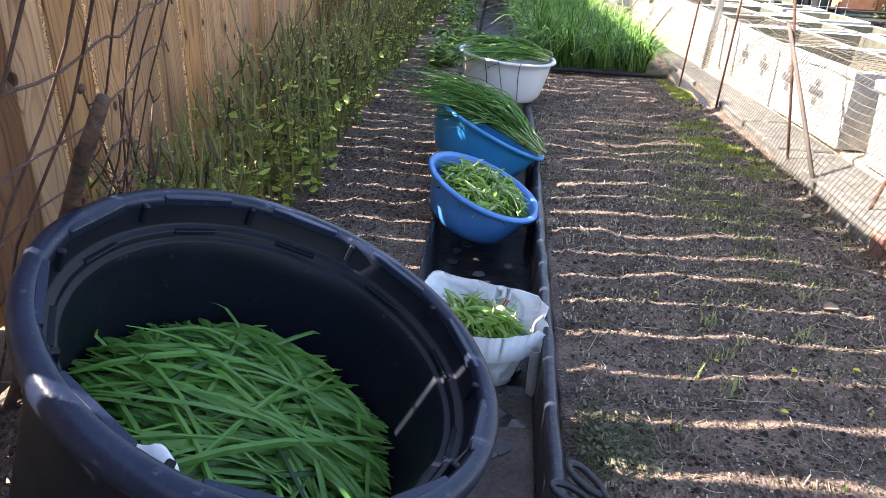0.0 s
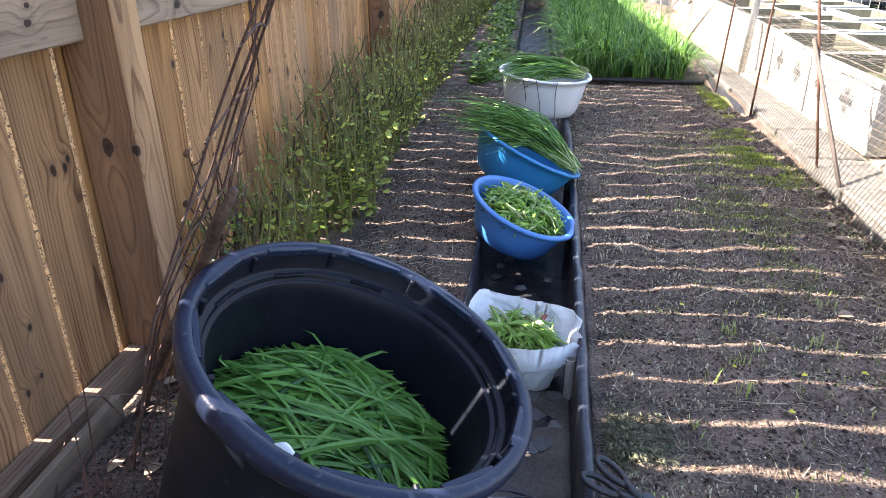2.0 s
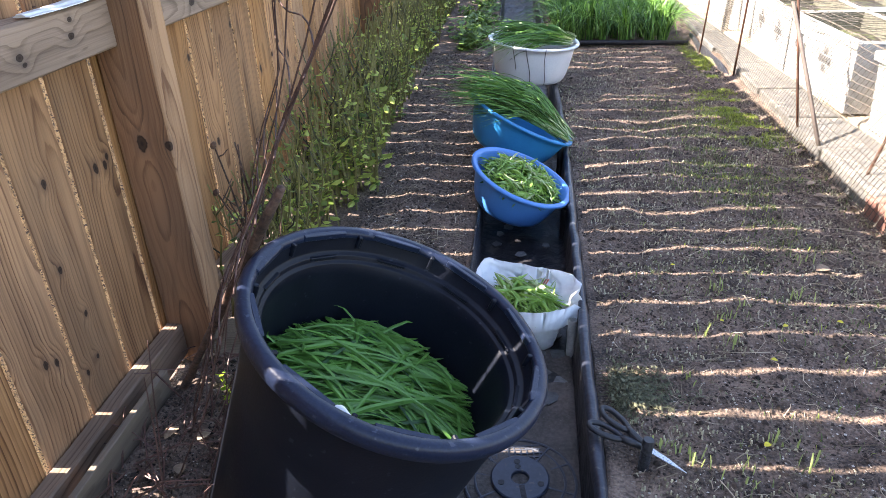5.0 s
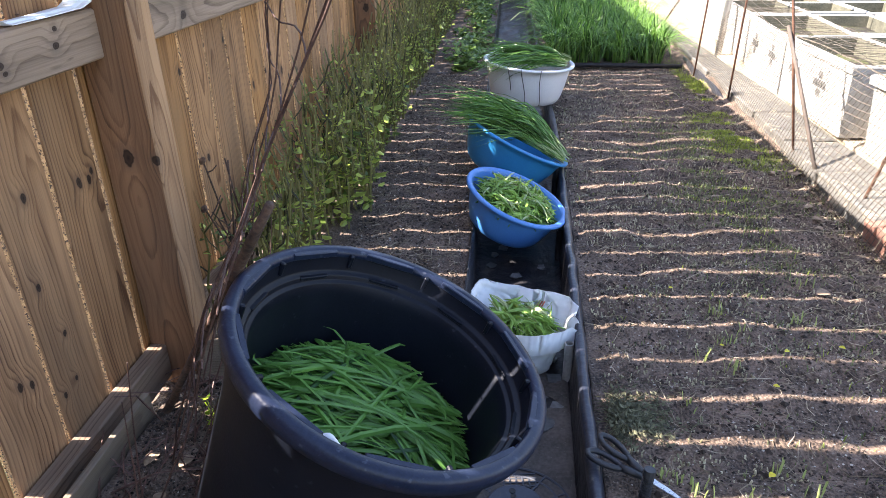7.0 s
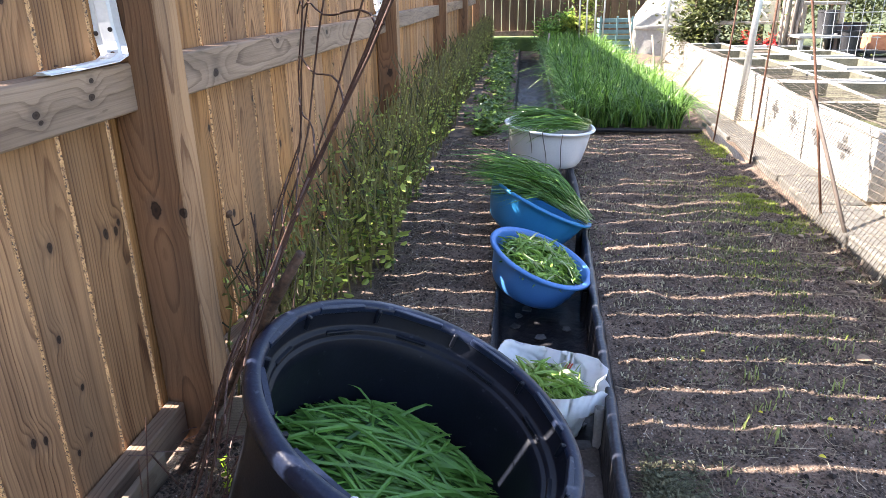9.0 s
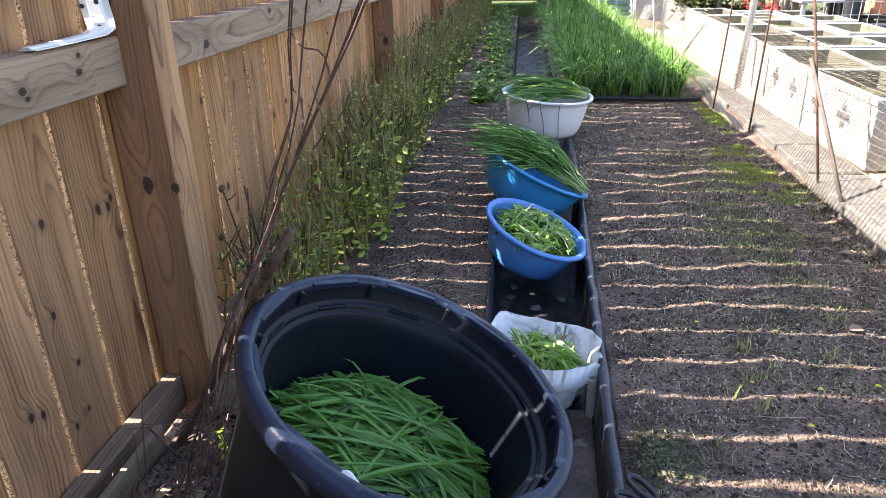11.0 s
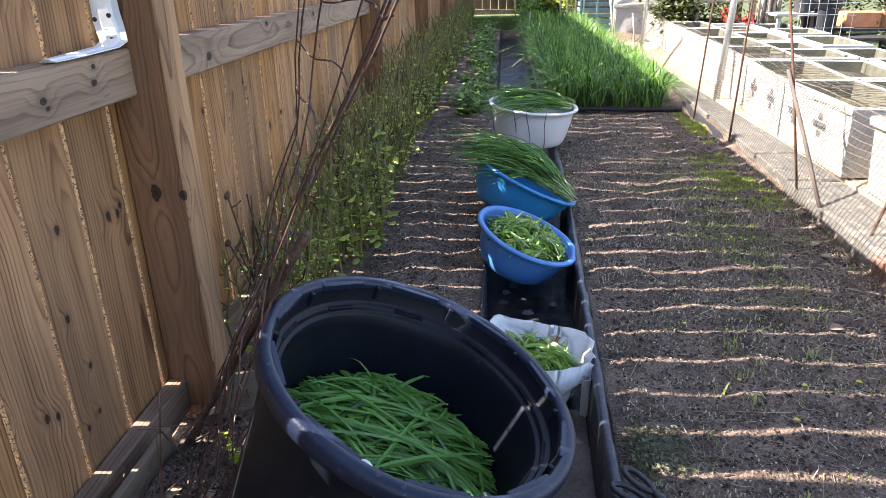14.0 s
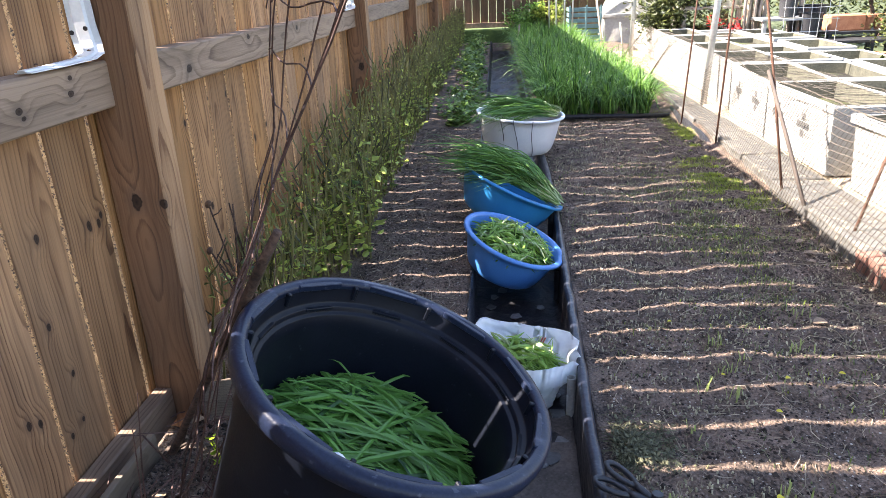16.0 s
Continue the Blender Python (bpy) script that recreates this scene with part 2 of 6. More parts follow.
# darker copy of the post wood; puts shade into the posts' near faces
M_POSTSHADE = timber("post_shaded_side", (0.262, 0.123, 0.056), (0.098, 0.041, 0.018), pith=(0.045, 0.050), stray=(0.04, 0.04), knots=1.5, placed=POST_KNOTS, ring=0.0075, contrast=0.75)
M_BACK = timber("back_fence_wood", (0.165, 0.100, 0.060), (0.07, 0.04, 0.023))
# picket edges: bright orange and dark specks paint sunlight sparkling in the gaps
M_LITEDGE = surface("sunlit_sawn_edge", (0.16, 0.07, 0.022), (0.70, 0.43, 0.20), 70, 0.9, 1.0, 500, spots=(0.05, 0.022, 0.01), spot_scale=230, spot_amount=0.53, vary=0.1, distance=0.02)
M_RAIL = timber("rail_wood", (0.305, 0.208, 0.145), (0.120, 0.074, 0.048), axis="y", pith=(-0.03, 0.03), stray=(0.05, 0.06), knots=1.7, placed=RAIL_KNOTS, ring=0.0075, contrast=0.72, bend=0.009)
M_OLDWOOD = timber("weathered_wood", (0.42, 0.36, 0.29), (0.24, 0.19, 0.14), axis="y")
M_TUB = surface("black_tub_plastic", (0.0048, 0.0064, 0.0116), (0.0084, 0.0110, 0.0185), 14, 0.42, 0.05, 220, spots=(0.026, 0.030, 0.042), spot_scale=60, spot_amount=0.67, vary=0, spec=0.18)
# same plastic as the tub; the rim's sky reflection is painted lighter and bluer
M_RIM = surface("skylit_tub_rim", (0.0070, 0.0118, 0.0290), (0.0145, 0.0225, 0.0490), 18, 0.36, 0.08, 220, spots=(0.05, 0.058, 0.085), spot_scale=70, spot_amount=0.64, vary=0, spec=0.3)
M_BLUE = surface("blue_plastic", (0.045, 0.185, 0.50), (0.06, 0.225, 0.57), 10, 0.35, 0.03, 200, vary=0)
M_TEAL = surface("teal_plastic", (0.015, 0.20, 0.48), (0.02, 0.25, 0.55), 10, 0.35, 0.03, 200, vary=0)
M_WHITE = surface("white_plastic", (0.62, 0.64, 0.66), (0.74, 0.75, 0.77), 6, 0.4, 0.03, 150, vary=0.03)
M_BOX = surface("white_foam_box", (0.305, 0.308, 0.287), (0.425, 0.424, 0.402), 5, 0.8, 0.3, 120, spots=(0.50, 0.48, 0.38), spot_scale=9, spot_amount=0.66, vary=0.05)
M_LINER = surface("black_liner", (0.010, 0.010, 0.012), (0.032, 0.031, 0.034), 9, 0.38, 0.9, 42, spots=(0.050, 0.045, 0.042), spot_scale=24, spot_amount=0.61, vary=0, spec=0.22)
# rolled top of the black sheet; sky light is put into its blue-grey colour
M_ROLL = surface("skylit_black_sheet", (0.016, 0.019, 0.030), (0.034, 0.039, 0.056), 16, 0.34, 0.35, 60, spots=(0.10, 0.095, 0.09), spot_scale=40, spot_amount=0.66, vary=0, spec=0.4)
M_PIPE = surface("grey_pipe", (0.42, 0.41, 0.39), (0.66, 0.64, 0.60), 20, 0.34, 0.1, 120, metal=0.3, vary=0.1)
M_RUST = surface("rusty_steel", (0.07, 0.036, 0.024), (0.195, 0.100, 0.066), 30, 0.85, 0.4, 160, metal=0.3)
M_GALV = surface("galvanised", (0.42, 0.43, 0.44), (0.58, 0.59, 0.60), 16, 0.45, 0.05, 90, metal=0.7)
M_GREYWOOD = surface("grey_stake_wood", (0.20, 0.16, 0.13), (0.36, 0.30, 0.25), 20, 0.85, 0.5, 140, stretch=(1, 1, 0.15))
M_BLADE = island_leaf("chive_blade", (0.009, 0.060, 0.010), (0.170, 0.40, 0.072), 0.40, 0.25)
M_GRASS = island_leaf("standing_chive", (0.020, 0.080, 0.015), (0.215, 0.41, 0.080), 0.35, 0.34)
M_LEAF = island_leaf("hedge_leaf", (0.060, 0.120, 0.022), (0.57, 0.65, 0.140), 0.45, 0.42)
M_STEM = island_leaf("hedge_stem", (0.022, 0.024, 0.009), (0.29, 0.265, 0.085), 0.5, 0.03)
M_CANE = surface("bramble_cane", (0.045, 0.021, 0.016), (0.130, 0.064, 0.050), 30, 0.6, 0.2, 120)
M_BARK = surface("dark_bark", (0.028, 0.016, 0.012), (0.115, 0.064, 0.045), 25, 0.9, 0.9, 120)


# ---------------------------------------------------------------- geometry helpers
class Geo:
    """Collects vertices and faces of one mesh."""

    def __init__(self):
        self.v, self.f = [], []

    def tube(self, pts, radii, sides=5, caps=True):
        pts = [Vector(p) for p in pts]
        if not hasattr(radii, "__len__"):
            radii = [radii] * len(pts)
        base = len(self.v)
        ref = Vector((0.31, 0.17, 0.93))
        for i, p in enumerate(pts):
            d = (pts[min(i + 1, len(pts) - 1)] - pts[max(i - 1, 0)]).normalized()
            u = d.cross(ref)
            if u.length < 1e-3:
                u = d.cross(Vector((1, 0, 0)))
            u.normalize()
            w = d.cross(u)
            for k in range(sides):
                a = 2 * math.pi * k / sides
                self.v.append(tuple(p + (u * math.cos(a) + w * math.sin(a)) * radii[i]))
        for i in range(len(pts) - 1):
            for k in range(sides):
                a, b = base + i * sides + k, base + i * sides + (k + 1) % sides
                self.f.append((a, b, b + sides, a + sides))
        if caps:
            self.f.append(tuple(base + k for k in reversed(range(sides))))
            self.f.append(tuple(base + (len(pts) - 1) * sides + k for k in range(sides)))
        return self

    def blade(self, pts, widths, side):
        """A flat leaf along pts; side: the direction across it. Slightly folded along its middle."""
        base = len(self.v)
        side = Vector(side).normalized()
        for i, (p, w) in enumerate(zip(pts, widths)):
            p = Vector(p)
            d = (Vector(pts[min(i + 1, len(pts) - 1)]) - Vector(pts[max(i - 1, 0)])).normalized()
            up = side.cross(d) * w * 0.25
            self.v += [tuple(p - side * w / 2 + up), tuple(p), tuple(p + side * w / 2 + up)]
        for i in range(len(pts) - 1):
            a = base + 3 * i
            self.f += [(a, a + 1, a + 4, a + 3), (a + 1, a + 2, a + 5, a + 4)]
        return self

    def box(self, lo, hi, ch=0.0, m=None):
        """A box with chamfered edges between two corners."""
        c = [(a + b) / 2 for a, b in zip(lo, hi)]
        h = [(b - a) / 2 for a, b in zip(lo, hi)]
        base = len(self.v)
        bm = bmesh.new()
        bmesh.ops.create_cube(bm, size=2, matrix=Matrix.Diagonal((*h, 1)))
        if ch:
            bmesh.ops.bevel(bm, geom=bm.edges[:], offset=ch, segments=1, affect="EDGES")
        bm.verts.index_update()
        for v in bm.verts:
            p = v.co + Vector(c)
            self.v.append(tuple(m @ p if m else p))
        for f in bm.faces:
            self.f.append(tuple(base + v.index for v in f.verts))
        bm.free()
        return self

    def lathe(self, prof, n=48, closed=False, m=None, wob=None):
        """Turns a profile of (radius, height) round z."""
        base = len(self.v)
        for k in range(n):
            a = 2 * math.pi * k / n
            for r, z in prof:
                s = wob(a, z) if wob else 1
                p = Vector((r * s * math.cos(a), r * s * math.sin(a), z))
                self.v.append(tuple(m @ p if m else p))
        q = len(prof)
        for k in range(n):
            k2 = (k + 1) % n
            for i in range(q - 1 + closed):
                j = (i + 1) % q
                self.f.append((base + k * q + i, base + k2 * q + i, base + k2 * q + j, base + k * q + j))
        if not closed:
            if prof[0][0] > 1e-6:
                self.f.append(tuple(base + k * q for k in reversed(range(n))))
            if prof[-1][0] > 1e-6:
                self.f.append(tuple(base + k * q + q - 1 for k in range(n)))
        return self

    def data(self, name, mat, smooth=False):
        me = bpy.data.meshes.new(name)
        me.from_pydata(self.v, [], self.f)
        me.materials.append(mat)
        if smooth:
            me.polygons.foreach_set("use_smooth", [True] * len(me.polygons))
        me.update()
        return me


def part(name, geo, mat, parent=None, label="", smooth=False, at=None):
    """Links a mesh as one object, under a thing or on its own."""
    ob = new(name, geo.data(name, mat, smooth) if isinstance(geo, Geo) else geo)
    if parent:
        ob.parent = parent
    if at is not None:
        ob.matrix_basis = at
    return tagged(ob, label) if label else ob


def thing(name, label, category, at=None, group="", kind=""):
    ob = new(name)
    ob.empty_display_size = 0.05
    if at is not None:
        ob.matrix_basis = at
    return tagged(ob, label, category, group, kind)


def tilted(x, y, z, nx, ny, turn=0):
    """A pose whose z axis leans along (nx, ny, 1)."""
    q = Vector((0, 0, 1)).rotation_difference(Vector((nx, ny, 1)).normalized())
    return Matrix.Translation((x, y, z)) @ q.to_matrix().to_4x4() @ pose(0, 0, 0, 0, 0, turn)


def lattice(ix, iy, seed):
    h = (ix * 374761393 + iy * 668265263 + seed * 974634777) & 0xFFFFFFFF
    h = ((h ^ (h >> 13)) * 1274126177) & 0xFFFFFFFF
    return ((h ^ (h >> 16)) & 0xFFFF) / 65535.0


def bumps(x, y, size, seed):
    """Smooth value noise between -1 and 1."""
    x, y = np.asarray(x, float) / size, np.asarray(y, float) / size
    ix, iy = np.floor(x).astype(np.int64), np.floor(y).astype(np.int64)
    fx, fy = x - ix, y - iy
    fx, fy = fx * fx * (3 - 2 * fx), fy * fy * (3 - 2 * fy)
    a = lattice(ix, iy, seed) * (1 - fx) + lattice(ix + 1, iy, seed) * fx
    b = lattice(ix, iy + 1, seed) * (1 - fx) + lattice(ix + 1, iy + 1, seed) * fx
    return (a * (1 - fy) + b * fy) * 2 - 1


# ---------------------------------------------------------------- the ground
CH_L, CH_Z = 0.006, -0.13     # the sunk path: its sides and floor
CH_END = 12.6


def channel_x(y):
    """How far the sunk path drifts sideways on the way back."""
    return np.clip((np.asarray(y, float) - 3.0) * 0.004, -0.02, 0.05)


def channel_right(y):
    """The middle of the rolled edging on the right side of the sunk path."""
    y = np.asarray(y, float)
    return 0.2714 + 0.0347 * np.clip(y, -1.5, 3.0) + 0.004 * np.clip(y - 3.0, 0, 9)


def channel_left(y):
    """The left side of the sunk path, which widens under the tub."""
    return CH_L - 0.30 * np.clip((1.16 - np.asarray(y, float)) / 0.10, 0, 1) * np.clip((np.asarray(y, float) - 0.35) / 0.10, 0, 1)


def ground_height(x, y):
    x, y = np.asarray(x, float), np.asarray(y, float)
    near = np.clip(1.3 - np.hypot(x, y - 3) / 14, 0, 1)
    h = bumps(x, y, 0.35, 1) * 0.013 + bumps(x, y, 0.13, 2) * 0.012 + bumps(x, y, 0.045, 3) * 0.005 + bumps(x, y, 0.022, 4) * 0.0025
    h = h * near
    # low ridges of cut stubble across the bed
    bed = (x > 0.40) & (x < 1.35) & (y < 5)
    h = h + np.where(bed, 0.008 * np.sin(y * 2 * np.pi / 0.157 + bumps(x, y, 0.4, 9) * 1.5), 0)
    h = h + np.clip((x - 1.36) / 0.12, 0, 1) * np.clip((2.2 - x) / 0.1, 0, 1) * 0.05 * near
    # soil heaped between the tub and the board along the fence
    h = h + 0.06 * np.clip((-0.44 - x) / 0.14, 0, 1) * np.where(x > -0.655, 1, 0) * np.clip((1.25 - y) / 0.2, 0, 1) * np.clip((y + 0.6) / 0.3, 0, 1)
    c = channel_x(y)
    left, right = channel_left(y) + c, channel_right(y) + 0.004
    inside = np.clip((x - left) / 0.012, 0, 1) * np.clip((right + 0.01 - x) / 0.012, 0, 1) * np.clip((CH_END - y) / 0.05, 0, 1)
    return h * (1 - inside) + inside * (CH_Z - 0.02)


def build_ground():
    def axis(dense, outer):
        lo, hi = dense[0], dense[-1]
        step, far, out = dense[1] - dense[0], [], []
        d = step
        while True:
            d *= 1.22
            if not far:
                far.append(d)
            else:
                far.append(far[-1] + d)
            if far[-1] > outer:
                break
        return np.concatenate([[lo - f for f in reversed(far)], dense, [hi + f for f in far]])
    xs = axis(np.arange(-0.80, 1.75, 0.011), 400)
    ys = axis(np.concatenate([np.arange(0.3, 3.4, 0.011), np.arange(3.4, 8.0, 0.025)]), 400)
    X, Y = np.meshgrid(xs, ys)
    Z = ground_height(X, Y)
    far = np.clip((np.hypot(X, Y) - 15) / 10, 0, 1)
    Z = Z * (1 - far)
    nx, ny = len(xs), len(ys)
    me = bpy.data.meshes.new("ground")
    idx = np.arange(nx * ny).reshape(ny, nx)
    quads = np.stack([idx[:-1, :-1], idx[:-1, 1:], idx[1:, 1:], idx[1:, :-1]], -1).reshape(-1, 4)
    me.vertices.add(nx * ny)
    me.vertices.foreach_set("co", np.stack([X, Y, Z], -1).astype(np.float32).ravel())
    me.loops.add(quads.size)
    me.loops.foreach_set("vertex_index", quads.ravel())
    me.polygons.add(len(quads))
    me.polygons.foreach_set("loop_start", np.arange(0, quads.size, 4))
    me.polygons.foreach_set("use_smooth", np.ones(len(quads), bool))
    me.update()
    me.validate()
    me.materials.append(M_SOIL)
    me.materials.append(M_ADDEDLAWN)
    cx, cy = (X[:-1, :-1] + X[1:, 1:]) / 2, (Y[:-1, :-1] + Y[1:, 1:]) / 2
    beyond = (cx > 3.4) | (cx < -0.85) | (cy < -1.6) | ((cx > 1.95) & (cy < 1.6)) | (cy > 14)
    me.polygons.foreach_set("material_index", beyond.ravel().astype(np.int32))
    return tagged(new("ground", me), "dark crumbly garden soil with stubble ridges and pebbles", "ground", kind="structure")


build_ground()


def z_at(x, y):
    return float(ground_height(x, y))


# ---------------------------------------------------------------- the board fence
FENCE_X = -0.75            # the face of the boards on the garden's side
PITCH, FIRST = 0.1565, 0.787   # boards, and one of the gaps between them
FENCE_TOP = 2.135
POSTS = [1.125 + 2.655 * k for k in (-2, -1, 0, 1, 2, 3, 4)]
BACK_Y = 12.9


def board_mesh(width, top, seed):
    r = random.Random(seed)
    me = Geo().box((-0.016, -width / 2, 0), (0, width / 2, top), 0.0018 + 0.001 * r.random()).data("picket", M_PICKET)
    me.materials.append(M_LITEDGE)
    for f in me.polygons:
        f.material_index = int(abs(f.normal.y) > 0.9)
    return me


def build_fence():
    fence = thing("board_fence", "tall pine board fence, pale brown with dark knots", "fence", kind="structure")
    boards = [board_mesh(PITCH - g, FENCE_TOP - 0.03, i) for i, g in enumerate((0.009, 0.011, 0.0135, 0.016))]
    r = random.Random(3)
    k = -38
    while FIRST + PITCH * (k + 0.5) < BACK_Y:
        y = FIRST + PITCH * (k + 0.5)
        part("picket", boards[r.randrange(4)], None, fence, at=pose(FENCE_X + r.uniform(-0.001, 0.001), y + r.uniform(-0.0015, 0.0015), 0.03 + r.uniform(-0.006, 0.006), r.uniform(-0.12, 0.12), 0, r.uniform(-0.8, 0.8)))
        k += 1
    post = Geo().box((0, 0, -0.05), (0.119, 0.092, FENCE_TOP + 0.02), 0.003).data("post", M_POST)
    post.materials.append(M_POSTSHADE)
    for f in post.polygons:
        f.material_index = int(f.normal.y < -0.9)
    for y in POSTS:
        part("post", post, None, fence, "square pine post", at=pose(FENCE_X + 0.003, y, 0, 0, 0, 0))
    for a, b in zip(POSTS, POSTS[1:] + [BACK_Y]):
        for z, d in ((0.030, 0.042), (0.802, 0.055), (1.88, 0.042)):
            h = 0.09 if z != 0.802 else 0.094
            rail = Geo().box((0, 0, 0), (d, b - a - 0.094, h), 0.004)
            part("rail", rail, M_RAIL, fence, "flat sawn pine rail", at=pose(FENCE_X + 0.003, a + 0.093, z, 0, 0, 0))
    return fence


def build_back_fence():
    fence = thing("back_fence", "brown board fence across the garden's far end", "fence", kind="structure")
    board = Geo().box((-0.07, 0, 0), (0.07, 0.016, 1.6), 0.003).data("picket", M_BACK)
    for k in range(24):
        part("picket", board, None, fence, at=pose(FENCE_X + 0.08 + k * 0.149, BACK_Y + 0.04, 0.26))
    for z in (0.22, 1.05):
        part("rail", Geo().box((0, 0, 0), (3.5, 0.04, 0.09), 0.003), M_RAIL, fence, at=pose(FENCE_X, BACK_Y - 0.002, z))
    return fence


build_fence()
build_back_fence()


# ---------------------------------------------------------------- the sunk path
def build_liner():
    """Black sheet that lines the sunk path: floor and sides, rolled over a rounded top on the right."""
    g, wall = Geo(), Geo()
    cut = 15
    arc = np.linspace(0, math.pi, 7)
    ys = list(np.arange(-1.2, 4.6, 0.03)) + list(np.arange(4.6, CH_END - 0.02, 0.04))
    for y in ys:
        c = float(channel_x(y))
        lx, rx = float(channel_left(y)) + c, float(channel_right(y))
        prof = [(lx - 0.004, 0.012), (lx + 0.006, 0.010), (lx + 0.012, CH_Z + 0.012)]
        prof += [(lx + 0.03 + (rx - lx - 0.055) * i / 10, CH_Z) for i in range(11)]
        prof += [(rx - 0.018, CH_Z + 0.02), (rx - 0.013, 0.0)]
        prof += [(rx - 0.0135 * math.cos(a), 0.018 + 0.0135 * math.sin(a)) for a in arc]
        prof += [(rx + 0.018, 0.0), (rx + 0.020, -0.02)]
        for i, (x, z) in enumerate(prof):
            ripple = float(bumps(x * 3 + 5, y, 0.09, 21)) * 0.006 + float(bumps(x, y, 0.03, 22)) * 0.0025
            if 3 <= i <= 13:
                z = z + ripple * 2.4 + 0.004 + (0.010 * float(bumps(x * 1.5, y, 0.10, 24)) if y > 4.6 else 0)
            else:
                x = x + ripple * 0.6
            if i > 14:
                z = z + float(bumps(1.5, y, 0.25, 23)) * 0.005
            g.v.append((x, y, z))
    q = len(prof)
    wall.v = list(g.v)
    for j in range(len(ys) - 1):
        for i in range(q - 1):
            a = j * q + i
            (g if i < cut else wall).f.append((a, a + 1, a + 1 + q, a + q))
    for m in (g, wall):
        used = sorted({i for f in m.f for i in f})
        at = {o: k for k, o in enumerate(used)}
        m.v, m.f = [m.v[i] for i in used], [tuple(at[i] for i in f) for f in m.f]
    ob = part("path_liner", g, M_LINER, smooth=True)
    side = part("rolled_edging", wall, M_ROLL, smooth=True)
    tagged(side, "black plastic sheet rolled over the path edge, coloured bluish for sky light", "edging", kind="structure")
    return tagged(ob, "black plastic sheet lining a sunk garden path", "liner", kind="structure")


build_liner()
part("path_edging", Geo().box((CH_L - 0.010, 1.17, -0.03), (CH_L - 0.004, 4.6, 0.016), 0.001), M_LINER)
tagged(bpy.data.objects["path_edging"], "thin dark edging strip along the sunk path", "edging", kind="structure")


def build_path_dirt():
    """Dusty trodden soil that has gathered on the liner at the near end of the path."""
    g = Geo()
    xs, ys = np.arange(-0.30, 0.296, 0.012), np.arange(-0.6, 1.60, 0.012)
    for y in ys:
        for x in xs:
            x = x + (float(channel_right(y)) - 0.305) * max(0, x) / 0.296
            edge = min(1, max(0, (1.46 - y) / 0.12)) * min(1, max(0, (float(channel_right(y)) - 0.006 - x) / 0.02))
            if y > 1.10:
                edge *= min(1, max(0, (x - 0.0) / 0.03))
            z = CH_Z + 0.016 * edge - 0.012 * (1 - edge) + 0.004 * float(bumps(x, y, 0.10, 81)) + 0.0025 * float(bumps(x, y, 0.035, 82))
            g.v.append((float(x), float(y), z))
    n = len(xs)
    for j in range(len(ys) - 1):
        for i in range(n - 1):
            a = j * n + i
            g.f.append((a, a + 1, a + 1 + n, a + n))
    return tagged(part("path_dirt", g, M_DUST, smooth=True), "grey-brown dust trodden over the path liner", "soil", kind="structure")


M_DUST = surface("path_dust", (0.038, 0.032, 0.028), (0.118, 0.099, 0.087), 9, 0.85, 0.6, 110, spots=(0.16, 0.14, 0.12), spot_scale=150, spot_amount=0.66, vary=0)
build_path_dirt()


# ---------------------------------------------------------------- leaves and greens
def lay_blade(g, r, x, y, z, ang, length, width, droop=0.02, arch=0.0, flat=0.3, n=6, tip=0.0):
    """A leaf lying on a heap at (x, y, z), pointing along ang."""
    dx, dy = math.cos(ang), math.sin(ang)
    side = Vector((-dy, dx, r.uniform(-flat, flat) * 2))
    curve = r.uniform(-0.25, 0.25)
    pts, ws = [], []
    for i in range(n):
        t = i / (n - 1) - 0.5
        a = length * t
        b = curve * length * (t * t - 0.08)
        pts.append((x + dx * a - dy * b, y + dy * a + dx * b, z + arch * (0.25 - t * t) * 4 - droop * 4 * t * t + tip * a))
        ws.append(width * min(1, (1.02 - 2 * abs(t)) * 5 + 0.15))
    g.blade(pts, ws, side)


